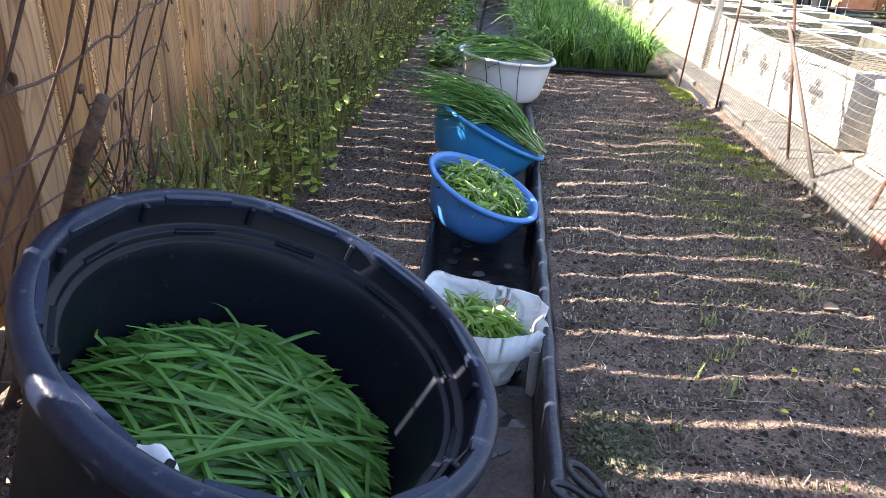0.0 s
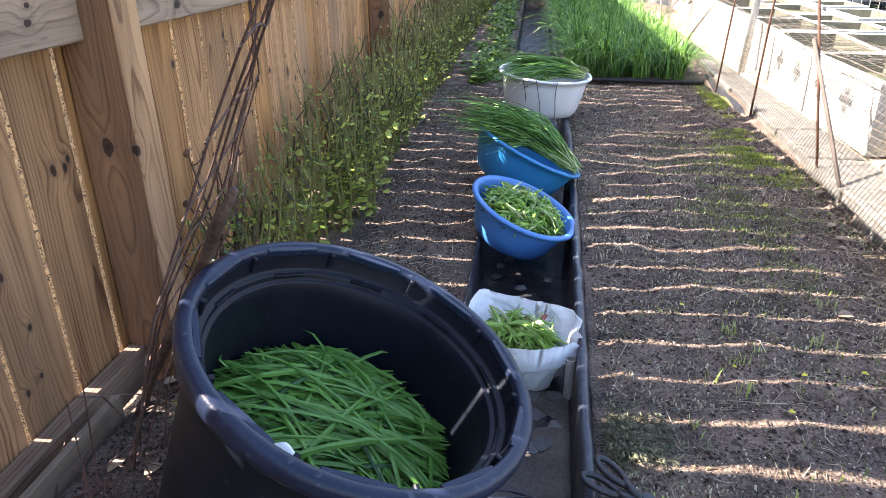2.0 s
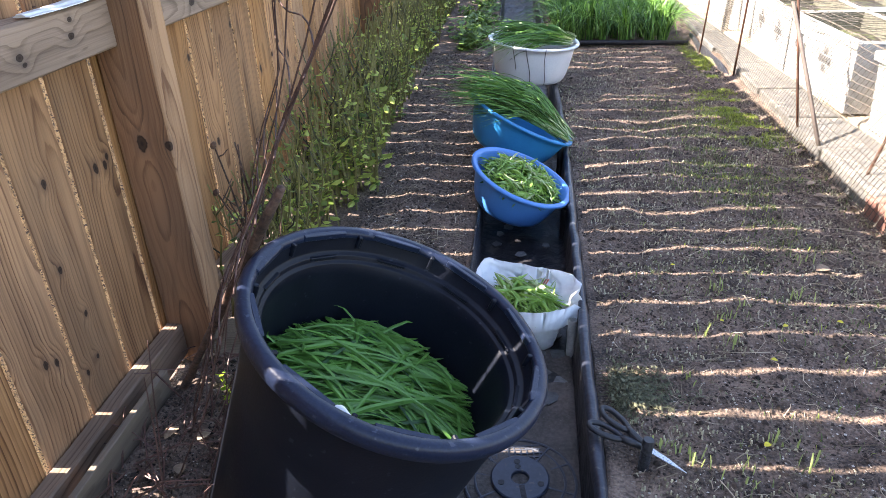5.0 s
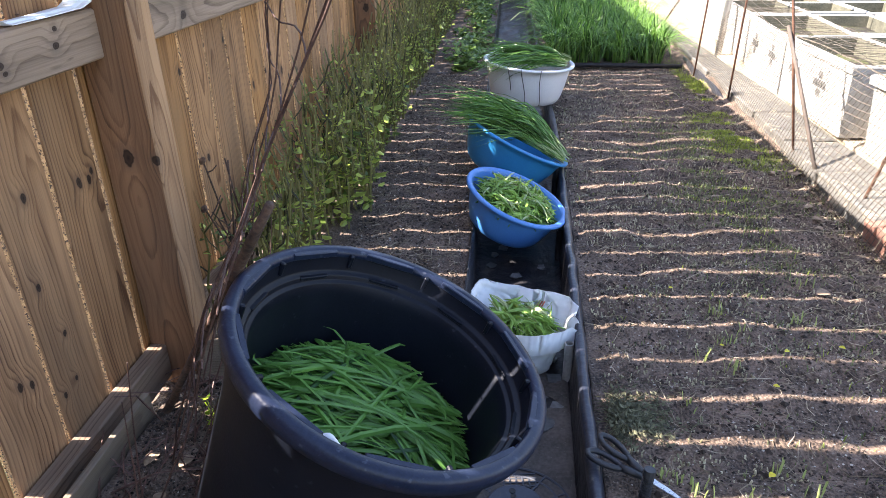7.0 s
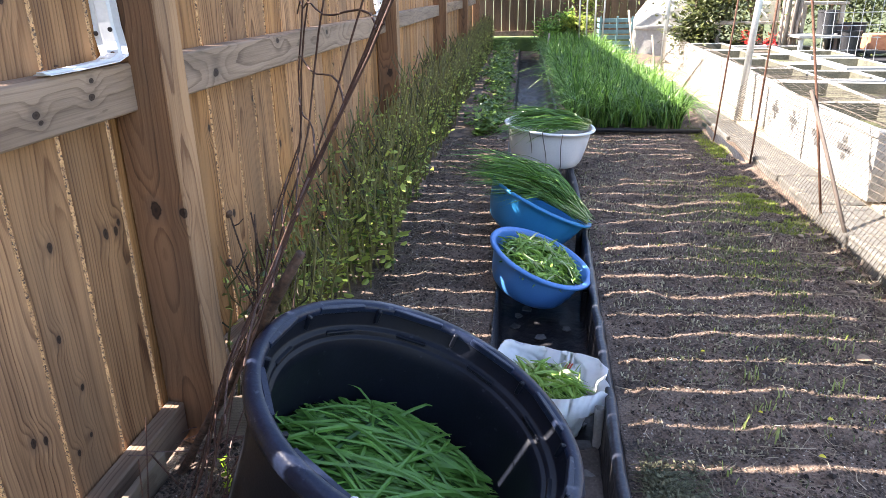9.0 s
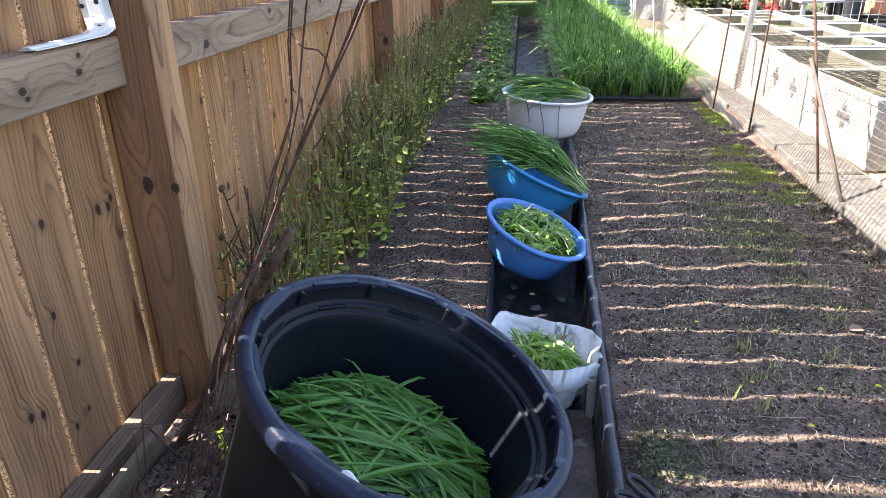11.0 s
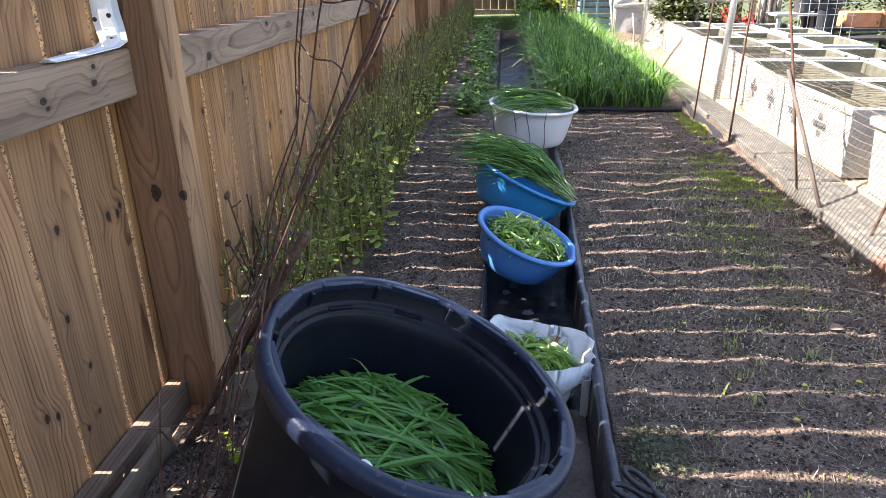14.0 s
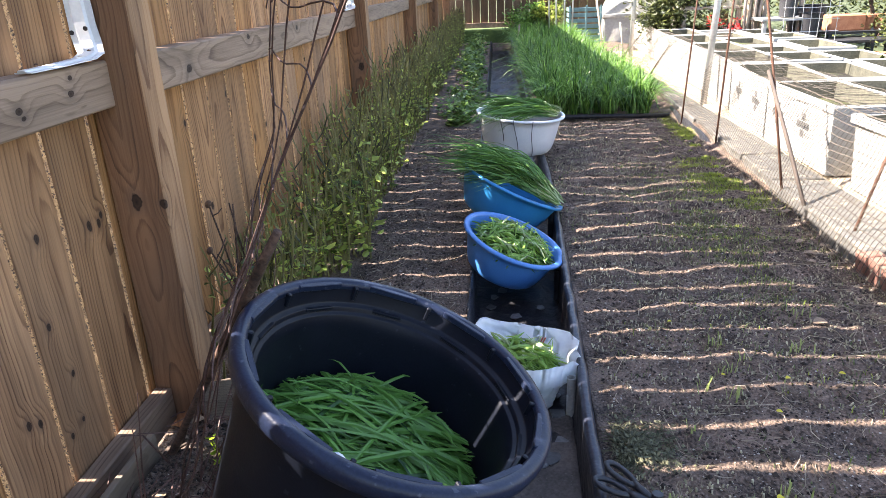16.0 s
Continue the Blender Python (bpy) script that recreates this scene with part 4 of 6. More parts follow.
def build_box(x, y, z, L, W, H, marks, turn, sunk=0.03, tp=0.035, inset=0.018):
    """A tapered open box with a thick rim, soil inside."""
    ob = thing("planter_box", "white foam planter box with thick rim and soil", "box", at=pose(x, y, z, 0, 0, turn), group="row of white boxes")
    g = Geo()

    def ring(x0, y0, x1, y1, zz):
        b = len(g.v)
        g.v.extend([(x0, y0, zz), (x1, y0, zz), (x1, y1, zz), (x0, y1, zz)])
        return b
    lv = [ring(tp, tp, W - tp, L - tp, 0), ring(inset, inset, W - inset, L - inset, H - 0.042), ring(0.002, 0.002, W - 0.002, L - 0.002, H - 0.038),
          ring(0, 0, W, L, H - 0.008), ring(0.006, 0.006, W - 0.006, L - 0.006, H), ring(0.020, 0.020, W - 0.020, L - 0.020, H), ring(0.024, 0.024, W - 0.024, L - 0.024, H - 0.008),
          ring(0.034, 0.034, W - 0.034, L - 0.034, H - 0.16)]
    for a, b in zip(lv, lv[1:]):
        for k in range(4):
            g.f.append((a + k, a + (k + 1) % 4, b + (k + 1) % 4, b + k))
    g.f.append((lv[0] + 3, lv[0] + 2, lv[0] + 1, lv[0]))
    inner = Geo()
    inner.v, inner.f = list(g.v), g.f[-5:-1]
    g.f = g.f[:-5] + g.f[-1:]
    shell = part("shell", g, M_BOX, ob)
    part("lining", inner, M_INNER, ob, "stained grey-green inner faces, darkened for shade")
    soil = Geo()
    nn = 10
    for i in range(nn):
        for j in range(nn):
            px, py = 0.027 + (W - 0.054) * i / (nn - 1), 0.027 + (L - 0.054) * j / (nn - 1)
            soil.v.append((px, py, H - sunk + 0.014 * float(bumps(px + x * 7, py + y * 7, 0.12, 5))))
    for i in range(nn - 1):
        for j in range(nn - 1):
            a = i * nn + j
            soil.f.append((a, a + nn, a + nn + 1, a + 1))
    part("soil", soil, M_DIM, ob, "dull brown and mossy soil, darkened for shade", smooth=True)
    for my in marks:
        m = Geo()
        for dy, dz in ((0, 0), (1, 0), (-1, 0), (0, 1), (0, -1)):
            cy, cz = my + dy * 0.052, H * 0.55 + dz * 0.042
            fx = lambda zz: tp + (inset - tp) * zz / (H - 0.042) - 0.003
            b = len(m.v)
            m.v.extend([(fx(cz - 0.018), cy - 0.0225, cz - 0.018), (fx(cz - 0.018), cy + 0.0225, cz - 0.018), (fx(cz + 0.018), cy + 0.0225, cz + 0.018), (fx(cz + 0.018), cy - 0.0225, cz + 0.018)])
            m.f.append((b, b + 3, b + 2, b + 1))
        part("printed_mark", m, M_MARK, shell, "faded grey cross of five squares")
    return ob


BOX_Z = 0.10


def box_front(y):
    """The line along which the fronts of the boxes stand; it bends away from the bed."""
    return 1.62 + 0.095 * min(1.65, max(0, y - 3.6)) + 0.05 * max(0, y - 5.25)


rb = random.Random(19)
for row in range(3):
    yy = 1.89 if row == 0 else 1.5 + 0.3 * row
    for k in range(9):
        L = ((0.90, 0.845, 0.90, 0.80, 0.74), (0.62, 0.80, 0.70, 0.84, 0.58), (0.80, 0.56, 0.74, 0.66, 0.70))[row][k % 5]
        marks = {1: [0.325, 0.665], 2: [0.235, 0.655]}.get(k, []) if row == 0 else []
        slope = -math.degrees(math.atan2(box_front(yy + L) - box_front(yy), L))
        build_box(box_front(yy) + row * 0.44 + (rb.uniform(0, 0.02) if row else 0), yy, BOX_Z - (rb.uniform(0.005, 0.05) if row else rb.uniform(-0.004, 0.004)), L, 0.385, 0.325, marks,
                  slope + (rb.uniform(-1.5, 1.5) if row else 0), rb.uniform(0.085, 0.115) if row == 0 else rb.uniform(0.05, 0.09), 0.013 if row == 0 and k else 0.035, 0.007 if row == 0 and k else 0.018)
        yy += L + (0.155 if k == 0 and row == 0 else rb.uniform(0.003, 0.010) if row == 0 else rb.uniform(0.025, 0.07))
M_PLANK = timber("old_plank", (0.50, 0.42, 0.32), (0.32, 0.25, 0.18), axis="y")
part("box_bench", Geo().box((1.66, 1.72, 0.066), (3.2, 9.2, 0.088), 0.004), M_PLANK)
tagged(bpy.data.objects["box_bench"], "low weathered plank bench under white boxes", "bench")
M_SLAB = surface("pale_slab", (0.068, 0.067, 0.061), (0.138, 0.135, 0.125), 7, 0.9, 0.4, 90, spots=(0.22, 0.19, 0.15), spot_scale=22, spot_amount=0.58, vary=0.16)
y = 1.0
while y < 8.6:
    L = rb.uniform(0.42, 0.62)
    x0 = 1.405 + 0.039 * (y - 2.85)
    part("slab", Geo().box((0, 0, -0.10), (box_front(y) + 0.10 - x0, L, 0), 0.006), M_SLAB, at=pose(x0 + rb.uniform(-0.012, 0.012), y, 0.078 + rb.uniform(-0.012, 0.004), rb.uniform(-0.6, 0.6), rb.uniform(-0.6, 1.0), -2 + rb.uniform(-1.5, 1.5)))
    ob = [o for o in bpy.data.objects if o.name.startswith("slab")][-1]
    tagged(ob, "sun-bleached pale slab lying along the netting", "slab", "slabs beside the boxes")
    y += L + rb.uniform(0.006, 0.02)


# a black liner strip holds the bed below the slabs
g = Geo()
for i in range(64):
    y = 3.80 + 1.40 * i / 63
    x = 1.364 + 0.039 * (y - 2.85) + 0.007 * float(bumps(y, 0, 0.16, 71))
    top = min(1, 0.2 + i / 18) * (0.058 + 0.008 * float(bumps(y, 3, 0.2, 72)))
    g.v += [(x - 0.016, y, -0.04), (x, y, top), (x + 0.004, y, top), (x + 0.002, y, -0.04)]
    if i:
        a = 4 * i
        g.f += [(a - 4, a, a + 1, a - 3), (a - 3, a + 1, a + 2, a - 2), (a - 2, a + 2, a + 3, a - 1)]
tagged(part("liner_strip", g, M_LINER, smooth=True), "black plastic liner strip along the pale slabs", "edging", kind="structure")


# ---------------------------------------------------------------- the hedge of pruned stems
def shrub_meshes(seed, leafy=1.0, count=18, big=1.0):
    """One narrow shrub: pruned, forked stems, leafy above a bare foot."""
    r = random.Random(seed)
    stems, lf = [], Geo()

    def free(p):
        return abs(p.y) < 0.062 or r.random() < 0.14

    for i in range(count):
        st = Geo()
        stems.append(st)
        x, y = r.uniform(-0.10, 0.10), r.uniform(-0.058, 0.058)
        h = r.uniform(0.30, 0.62)
        lx, ly = r.uniform(-0.07, 0.09), r.uniform(-0.045, 0.045) - y * 0.4
        pts = []
        for k in range(5):
            t = k / 4
            pts.append((x + lx * t + r.uniform(-0.013, 0.013), y + ly * t + r.uniform(-0.009, 0.009), h * t - 0.02))
        st.tube(pts, [0.0044, 0.0040, 0.0036, 0.0032, 0.0029], 4)
        # upright forks, cut off square
        for b in range(r.randrange(3, 7)):
            t = r.uniform(0.30, 0.95)
            k = min(3, int(t * 4))
            p = Vector(pts[k]).lerp(Vector(pts[k + 1]), t * 4 - k)
            a = r.uniform(0, 6.28)
            ln = r.uniform(0.04, 0.13)
            q = p + Vector((math.cos(a) * ln * 0.45, math.sin(a) * ln * 0.25, ln * 0.9))
            st.tube([p, p.lerp(q, 0.4) + Vector((math.cos(a), math.sin(a), 0)) * 0.008, q], [0.0030, 0.0027, 0.0024], 4)
            for c in range(int(r.randrange(0, 4) * leafy)):
                w = p.lerp(q, r.random())
                if free(w):
                    leaf(lf, r, w, r.uniform(0.010, 0.026) * big)
        for c in range(int(r.randrange(9, 15) * leafy)):
            t = r.random() ** 1.1 * 0.74 + 0.14
            k = min(3, int(t * 4))
            w = Vector(pts[k]).lerp(Vector(pts[k + 1]), t * 4 - k) + Vector((r.gauss(0, 0.014), r.gauss(0, 0.010), 0))
            if free(w):
                leaf(lf, r, w, r.uniform(0.016, 0.046) * (1.15 - 0.55 * t) * big, 0.75)
    for c in range(16):
        leaf(lf, r, Vector((r.uniform(-0.10, 0.12), r.uniform(-0.04, 0.04), r.uniform(0.05, 0.34))), r.uniform(0.034, 0.062) * big, 1.0)
    return [s.data("stem", M_STEM) for s in stems], lf.data("foliage", M_LEAF)


def leaf(g, r, p, size, broad=0.0):
    a, e = r.uniform(0, 6.28), r.uniform(-0.6, 0.6 if broad else 0.9)
    d = Vector((math.cos(a) * math.cos(e), math.sin(a) * math.cos(e), math.sin(e)))
    s = d.cross(Vector((r.uniform(-0.4, 0.4), r.uniform(-0.4, 0.4), 1))).normalized()
    w = size * r.uniform(0.35 + 0.2 * broad, 0.6 + 0.25 * broad)
    n = d.cross(s) * size * 0.12
    b = len(g.v)
    p = Vector(p) + d * size * 0.2
    for q in (p, p + d * size * 0.35 + s * w / 2 + n, p + d * size * 0.75 + s * w * 0.4 + n, p + d * size, p + d * size * 0.75 - s * w * 0.4 + n, p + d * size * 0.35 - s * w / 2 + n):
        g.v.append(tuple(q))
    g.f += [(b, b + 1, b + 2, b + 3), (b, b + 3, b + 4, b + 5)]


def build_hedge():
    kinds = [shrub_meshes(100 + i) for i in range(8)]
    bare = [shrub_meshes(120 + i, 0.8, 9, 0.95) for i in range(4)]
    r = random.Random(5)
    k = 3
    while FIRST + PITCH * (k + 0.5) < 12.4:
        x = -0.56 + r.uniform(-0.025, 0.03)
        # each stands between two of the sunlit gaps
        y = FIRST + PITCH * (k + 0.5) + 0.0384 * (x + 0.75)
        st, lf = kinds[r.randrange(8)] if y > 2.0 else bare[r.randrange(4)]
        near = min(1.0, 0.80 + (y - 1.3) * 0.13)
        flip = r.choice((-1, 1))
        ob = thing("shrub", "pruned green-brown shrub with thin bare-topped stems", "shrub", group="hedge along the fence",
                   at=pose(x, y, 0) @ Matrix.Diagonal((r.uniform(0.85, 1.15), flip, near * r.uniform(0.80, 1.10), 1)))
        for s in st:
            part("stem", s, None, ob)
        tagged(part("foliage", lf, None, ob), kind="stuff")
        k += 1


build_hedge()
M_DARKLEAF = island_leaf("dull_dark_leaf", (0.030, 0.062, 0.022), (0.130, 0.200, 0.055), 0.5, 0.2)
M_BUD = surface("withered_bud", (0.030, 0.014, 0.010), (0.17, 0.095, 0.06), 60, 0.8, 0.5, 160, vary=0)


def build_twig_bush():
    """A half-dead little bush at the hedge's near end: dark twigs, cut tips, a few leaves and withered buds."""
    r = random.Random(141)
    ob = thing("twig_bush", "half-dead little bush of dark twigs with few leaves", "bush", at=pose(-0.565, 1.315, 0))
    lf = Geo()
    tips = ((-0.01, -0.10, 0.565), (0.0, -0.155, 0.47), (-0.02, 0.045, 0.515), (0.01, 0.12, 0.50), (0.02, -0.03, 0.535), (0.0, 0.02, 0.44), (-0.01, -0.07, 0.40), (0.03, 0.09, 0.42))
    for k, tip in enumerate(tips):
        foot = Vector((r.uniform(-0.02, 0.02), r.uniform(-0.01, 0.05), -0.03))
        tip = Vector(tip)
        mid = Vector((foot.x * 0.6, foot.y + (tip.y - foot.y) * 0.25, tip.z * 0.55))
        pts = [foot, mid, mid.lerp(tip, 0.5) + Vector((r.uniform(-0.012, 0.012), r.uniform(-0.012, 0.012), 0)), tip]
        part("twig", Geo().tube(pts, [0.0036, 0.0030, 0.0024, 0.0020], 5), M_BARK, ob, smooth=True)
        for q in range(3):
            p = pts[1].lerp(pts[2], r.random()) if q else pts[2].lerp(tip, r.random())
            a = r.uniform(0, 6.28)
            e = p + Vector((0.025 * math.cos(a), 0.05 * math.sin(a), r.uniform(0.005, 0.055)))
            part("side_twig", Geo().tube([p, p.lerp(e, 0.5) + Vector((0, 0, -0.004)), e], [0.0019, 0.0016, 0.0012], 4), M_BARK, ob, smooth=True)
        for q in range(7):
            leaf(lf, r, pts[1].lerp(pts[2], r.random()) + Vector((r.gauss(0, 0.012), r.gauss(0, 0.018), 0)), r.uniform(0.012, 0.028), 0.3)
    tagged(part("foliage", lf, M_DARKLEAF, ob), kind="stuff")
    for tip in tips[:2]:
        bud = Geo().lathe([(0.0005, -0.014), (0.006, -0.006), (0.0075, 0.003), (0.004, 0.011), (0.0005, 0.014)], 9)
        part("bud", bud, M_BUD, ob, "withered brown bud", smooth=True).matrix_local = pose(tip[0], tip[1], tip[2] - 0.008, 20, 35, 0)


build_twig_bush()


# ---------------------------------------------------------------- standing chives
def build_chives():
    """Rows of clumps; the leaves of each rise together and arch outward, bending over at the tips."""
    r = random.Random(9)
    g = Geo()
    cy = 5.14
    row = 0
    while cy < 12.3:
        cx = 0.50 + 0.06 * (row % 2)
        while cx < 1.29:
            tall = r.uniform(0.8, 1.12)
            front = cy < 5.3
            many = int((30 if cy < 7 else 22) * r.uniform(0.7, 1.25) * (1.25 if front else 1))
            ccx, ccy = cx + r.uniform(-0.025, 0.025), cy + r.uniform(-0.03, 0.03)
            for i in range(many):
                a = r.uniform(0, 6.28)
                if front and r.random() < 0.55:
                    a = r.gauss(-1.57, 0.8)
                if cx < 0.58 and r.random() < 0.5:
                    a = r.gauss(math.pi, 0.8)
                if cx > 1.15 and r.random() < 0.4:
                    a = r.gauss(0, 0.8)
                h = r.uniform(0.26, 0.44) * tall
                reach = abs(r.gauss(0.10, 0.07)) + (0.04 if front else 0)
                droop = r.uniform(0.05, 0.45) if r.random() < (0.25 if front else 0.5) else r.uniform(0.45, 1.25 if front else 1.05)
                ax, ay = math.cos(a), math.sin(a)
                x, y = ccx + r.gauss(0, 0.016), ccy + r.gauss(0, 0.016)
                w = r.uniform(0.006, 0.0125) * (1 if cy < 7 else 1.4)
                n = 7 if cy < 7 else 5
                if ay < 0:
                    reach = min(reach, (y - 4.955) / (-ay * (1 + droop)))
                pts, ws = [], []
                for k in range(n):
                    t = k / (n - 1)
                    pts.append((x + ax * reach * t ** 1.8 * (1 + droop), y + ay * reach * t ** 1.8 * (1 + droop), h * (t * (1 + 0.35 * droop) - droop * t ** 3.2)))
                    ws.append(w * (0.75 + 0.25 * min(1, 3 * t)) * (1 - 0.8 * t ** 4))
                g.blade(pts, ws, (-ay + r.uniform(-0.3, 0.3), ax + r.uniform(-0.3, 0.3), r.uniform(-0.3, 0.3)))
            cx += r.uniform(0.085, 0.12)
        cy += r.uniform(0.105, 0.135)
        row += 1
    return tagged(part("chive_bed", g, M_GRASS), "dense bed of tall bright green chives", "chives", kind="stuff")


build_chives()
part("bed_edging", Geo().tube([(0.34, 5.02, 0.02), (0.8, 5.0, 0.025), (1.40, 4.98, 0.02)], 0.018, 10), M_LINER, smooth=True)
tagged(bpy.data.objects["bed_edging"], "black plastic pipe edging at the chive bed", "edging", kind="structure")


# ---------------------------------------------------------------- rusty wire panel and stick by the fence
M_TWIG = surface("rusty_wire", (0.045, 0.022, 0.018), (0.120, 0.064, 0.050), 40, 0.75, 0.3, 200, metal=0.2, vary=0.1)


def panel_point(u, z):
    """A point of the leaning wire panel: u from its near to its far edge, z its height."""
    d = z - 0.75
    x = -0.186 - 0.18 * u + 0.50 * d + 0.014 * math.sin(7 * u + 6 * z)
    y = 0.53 + 0.63 * u - (0.12 + 0.28 * u) * d + 0.02 * math.sin(9 * z + 8 * u)
    fan = max(0, u - 0.30) * max(0, z - 0.74)
    return Vector((x - 0.42 * fan + 0.003 * math.sin(21 * z + 5 * u), y + 0.004 * math.sin(17 * z + 9 * u), z))


def build_wire_panel():
    panel = thing("rusty_mesh_sheet", "old rusty welded mesh sheet leaning out from the fence", "mesh sheet")
    r = random.Random(17)
    for k, u in enumerate((-0.03, 0.13, 0.22, 0.40, 0.66, 0.86, 1.06)):
        part("wire", Geo().tube([panel_point(u + 0.012 * math.sin(i * 1.7 + k), 0.12 + 1.22 * i / 16) for i in range(17)], r.uniform(0.0014, 0.0018), 5), M_TWIG, panel, smooth=True)
    for k in range(10):
        z = 0.34 + 0.092 * k
        far = 1.06 + r.uniform(0.0, 0.22)
        pts = [panel_point(-0.06 + (far + 0.06) * i / 17, z + 0.007 * math.sin(i * 1.1 + k * 2) + 0.02 * i / 17 - (0.03 if i == 17 else 0)) for i in range(18)]
        part("wire", Geo().tube(pts, 0.0015, 5), M_TWIG, panel, smooth=True)
    return panel


build_wire_panel()
r = random.Random(19)
g = Geo()
lo, hi = Vector((-0.68, 0.965, -0.01)), Vector((-0.237, 0.701, 0.671))
g.tube([lo.lerp(hi, i / 9) + Vector((r.uniform(-0.004, 0.004), r.uniform(-0.004, 0.004), 0)) for i in range(10)], [0.0086 + 0.0012 * math.sin(i * 1.9) + r.uniform(-0.0008, 0.0008) for i in range(10)], 9)
tagged(part("dead_branch", g, M_BARK, smooth=True), "dark rough dead branch leaning over the tub", "branch")
M_LATH = timber("lath_wood", (0.155, 0.120, 0.086), (0.075, 0.055, 0.039), axis="y")
part("loose_board", Geo().box((-0.668, 0.05, -0.01), (-0.652, 0.93, 0.128), 0.002), M_LATH)
tagged(bpy.data.objects["loose_board"], "thin weathered board standing beside the fence rail", "board")
part("board_scrap", Geo().box((-0.055, -0.006, 0), (0.055, 0.006, 0.17), 0.002), M_LATH, at=pose(-0.55, 1.06, -0.01, -14, 6, 38))
tagged(bpy.data.objects["board_scrap"], "pale board offcut leaning behind the tub", "board")

# canes and dead stems on the dark ground beside the fence
r = random.Random(23)
g = Geo()
for i in range(230):
    x, y = r.uniform(-0.64, -0.36), r.uniform(0.3, 1.25)
    z = z_at(x, y)
    a, L = r.uniform(0, 6.28), r.uniform(0.05, 0.22)
    up = r.uniform(0.0, 0.05) if r.random() < 0.8 else r.uniform(0.05, 0.14)
    g.tube([(x, y, z), (x + math.cos(a) * L * 0.5, y + math.sin(a) * L * 0.5, z + up * 0.7 + 0.01), (x + math.cos(a) * L, y + math.sin(a) * L, z + up)], [0.0022, 0.0018, 0.0012], 4)
tagged(part("dead_stems", g, M_CANE), "tangle of dead reddish stems on the soil", "stems", kind="stuff")

r = random.Random(24)
g = Geo()
for i in range(26):
    x, y = r.uniform(-0.60, -0.44), r.uniform(0.62, 1.22)
    z = z_at(x, y)
    tx, ty = x + r.uniform(0.02, 0.16), y + r.uniform(-0.10, 0.28)
    h = r.uniform(0.12, 0.42)
    g.tube([(x, y, z - 0.01), (x + (tx - x) * 0.4 + r.uniform(-0.01, 0.01), y + (ty - y) * 0.4 + r.uniform(-0.015, 0.015), z + h * 0.5), (tx, ty, z + h)], [0.0021, 0.0018, 0.0010], 4)
tagged(part("standing_canes", g, M_CANE), "thin reddish dead canes standing beside the tub", "canes", kind="stuff")
M_FRESH = island_leaf("fresh_leaf", (0.20, 0.36, 0.03), (0.45, 0.60, 0.05), 0.45, 0.45)


def sprig(x, y, z, size, count, seed, label):
    r = random.Random(seed)
    g = Geo()
    for i in range(count):
        leaf(g, r, Vector((x + r.uniform(-1, 1) * size, y + r.uniform(-1, 1) * size, z + r.uniform(0, 1) * size)), r.uniform(0.02, 0.04))
        if i % 3 == 0:
            g.tube([(x, y, z - 0.05), (x + r.uniform(-1, 1) * size, y + r.uniform(-1, 1) * size, z + size * 0.6)], 0.0015, 3)
    return tagged(part("weed_sprig", g, M_FRESH), label, "weed")


sprig(-0.50, 0.93, 0.06, 0.045, 14, 1, "yellow-green weed sprig beside the tub")
sprig(-0.555, 0.43, 0.04, 0.05, 16, 2, "fresh green weed sprig by the fence")
sprig(-0.36, 0.40, 0.06, 0.03, 8, 3, "small fresh weed sprig beside the tub")

# ---------------------------------------------------------------- shelf brackets on the fence
M_HANDLE = surface("black_handle", (0.012, 0.013, 0.016), (0.03, 0.032, 0.038), 20, 0.42, 0.05, 150, vary=0)
M_BRACKET = surface("white_enamel", (0.66, 0.68, 0.70), (0.78, 0.79, 0.80), 12, 0.4, 0.03, 120, spots=(0.45, 0.40, 0.34), spot_scale=30, spot_amount=0.7, vary=0)


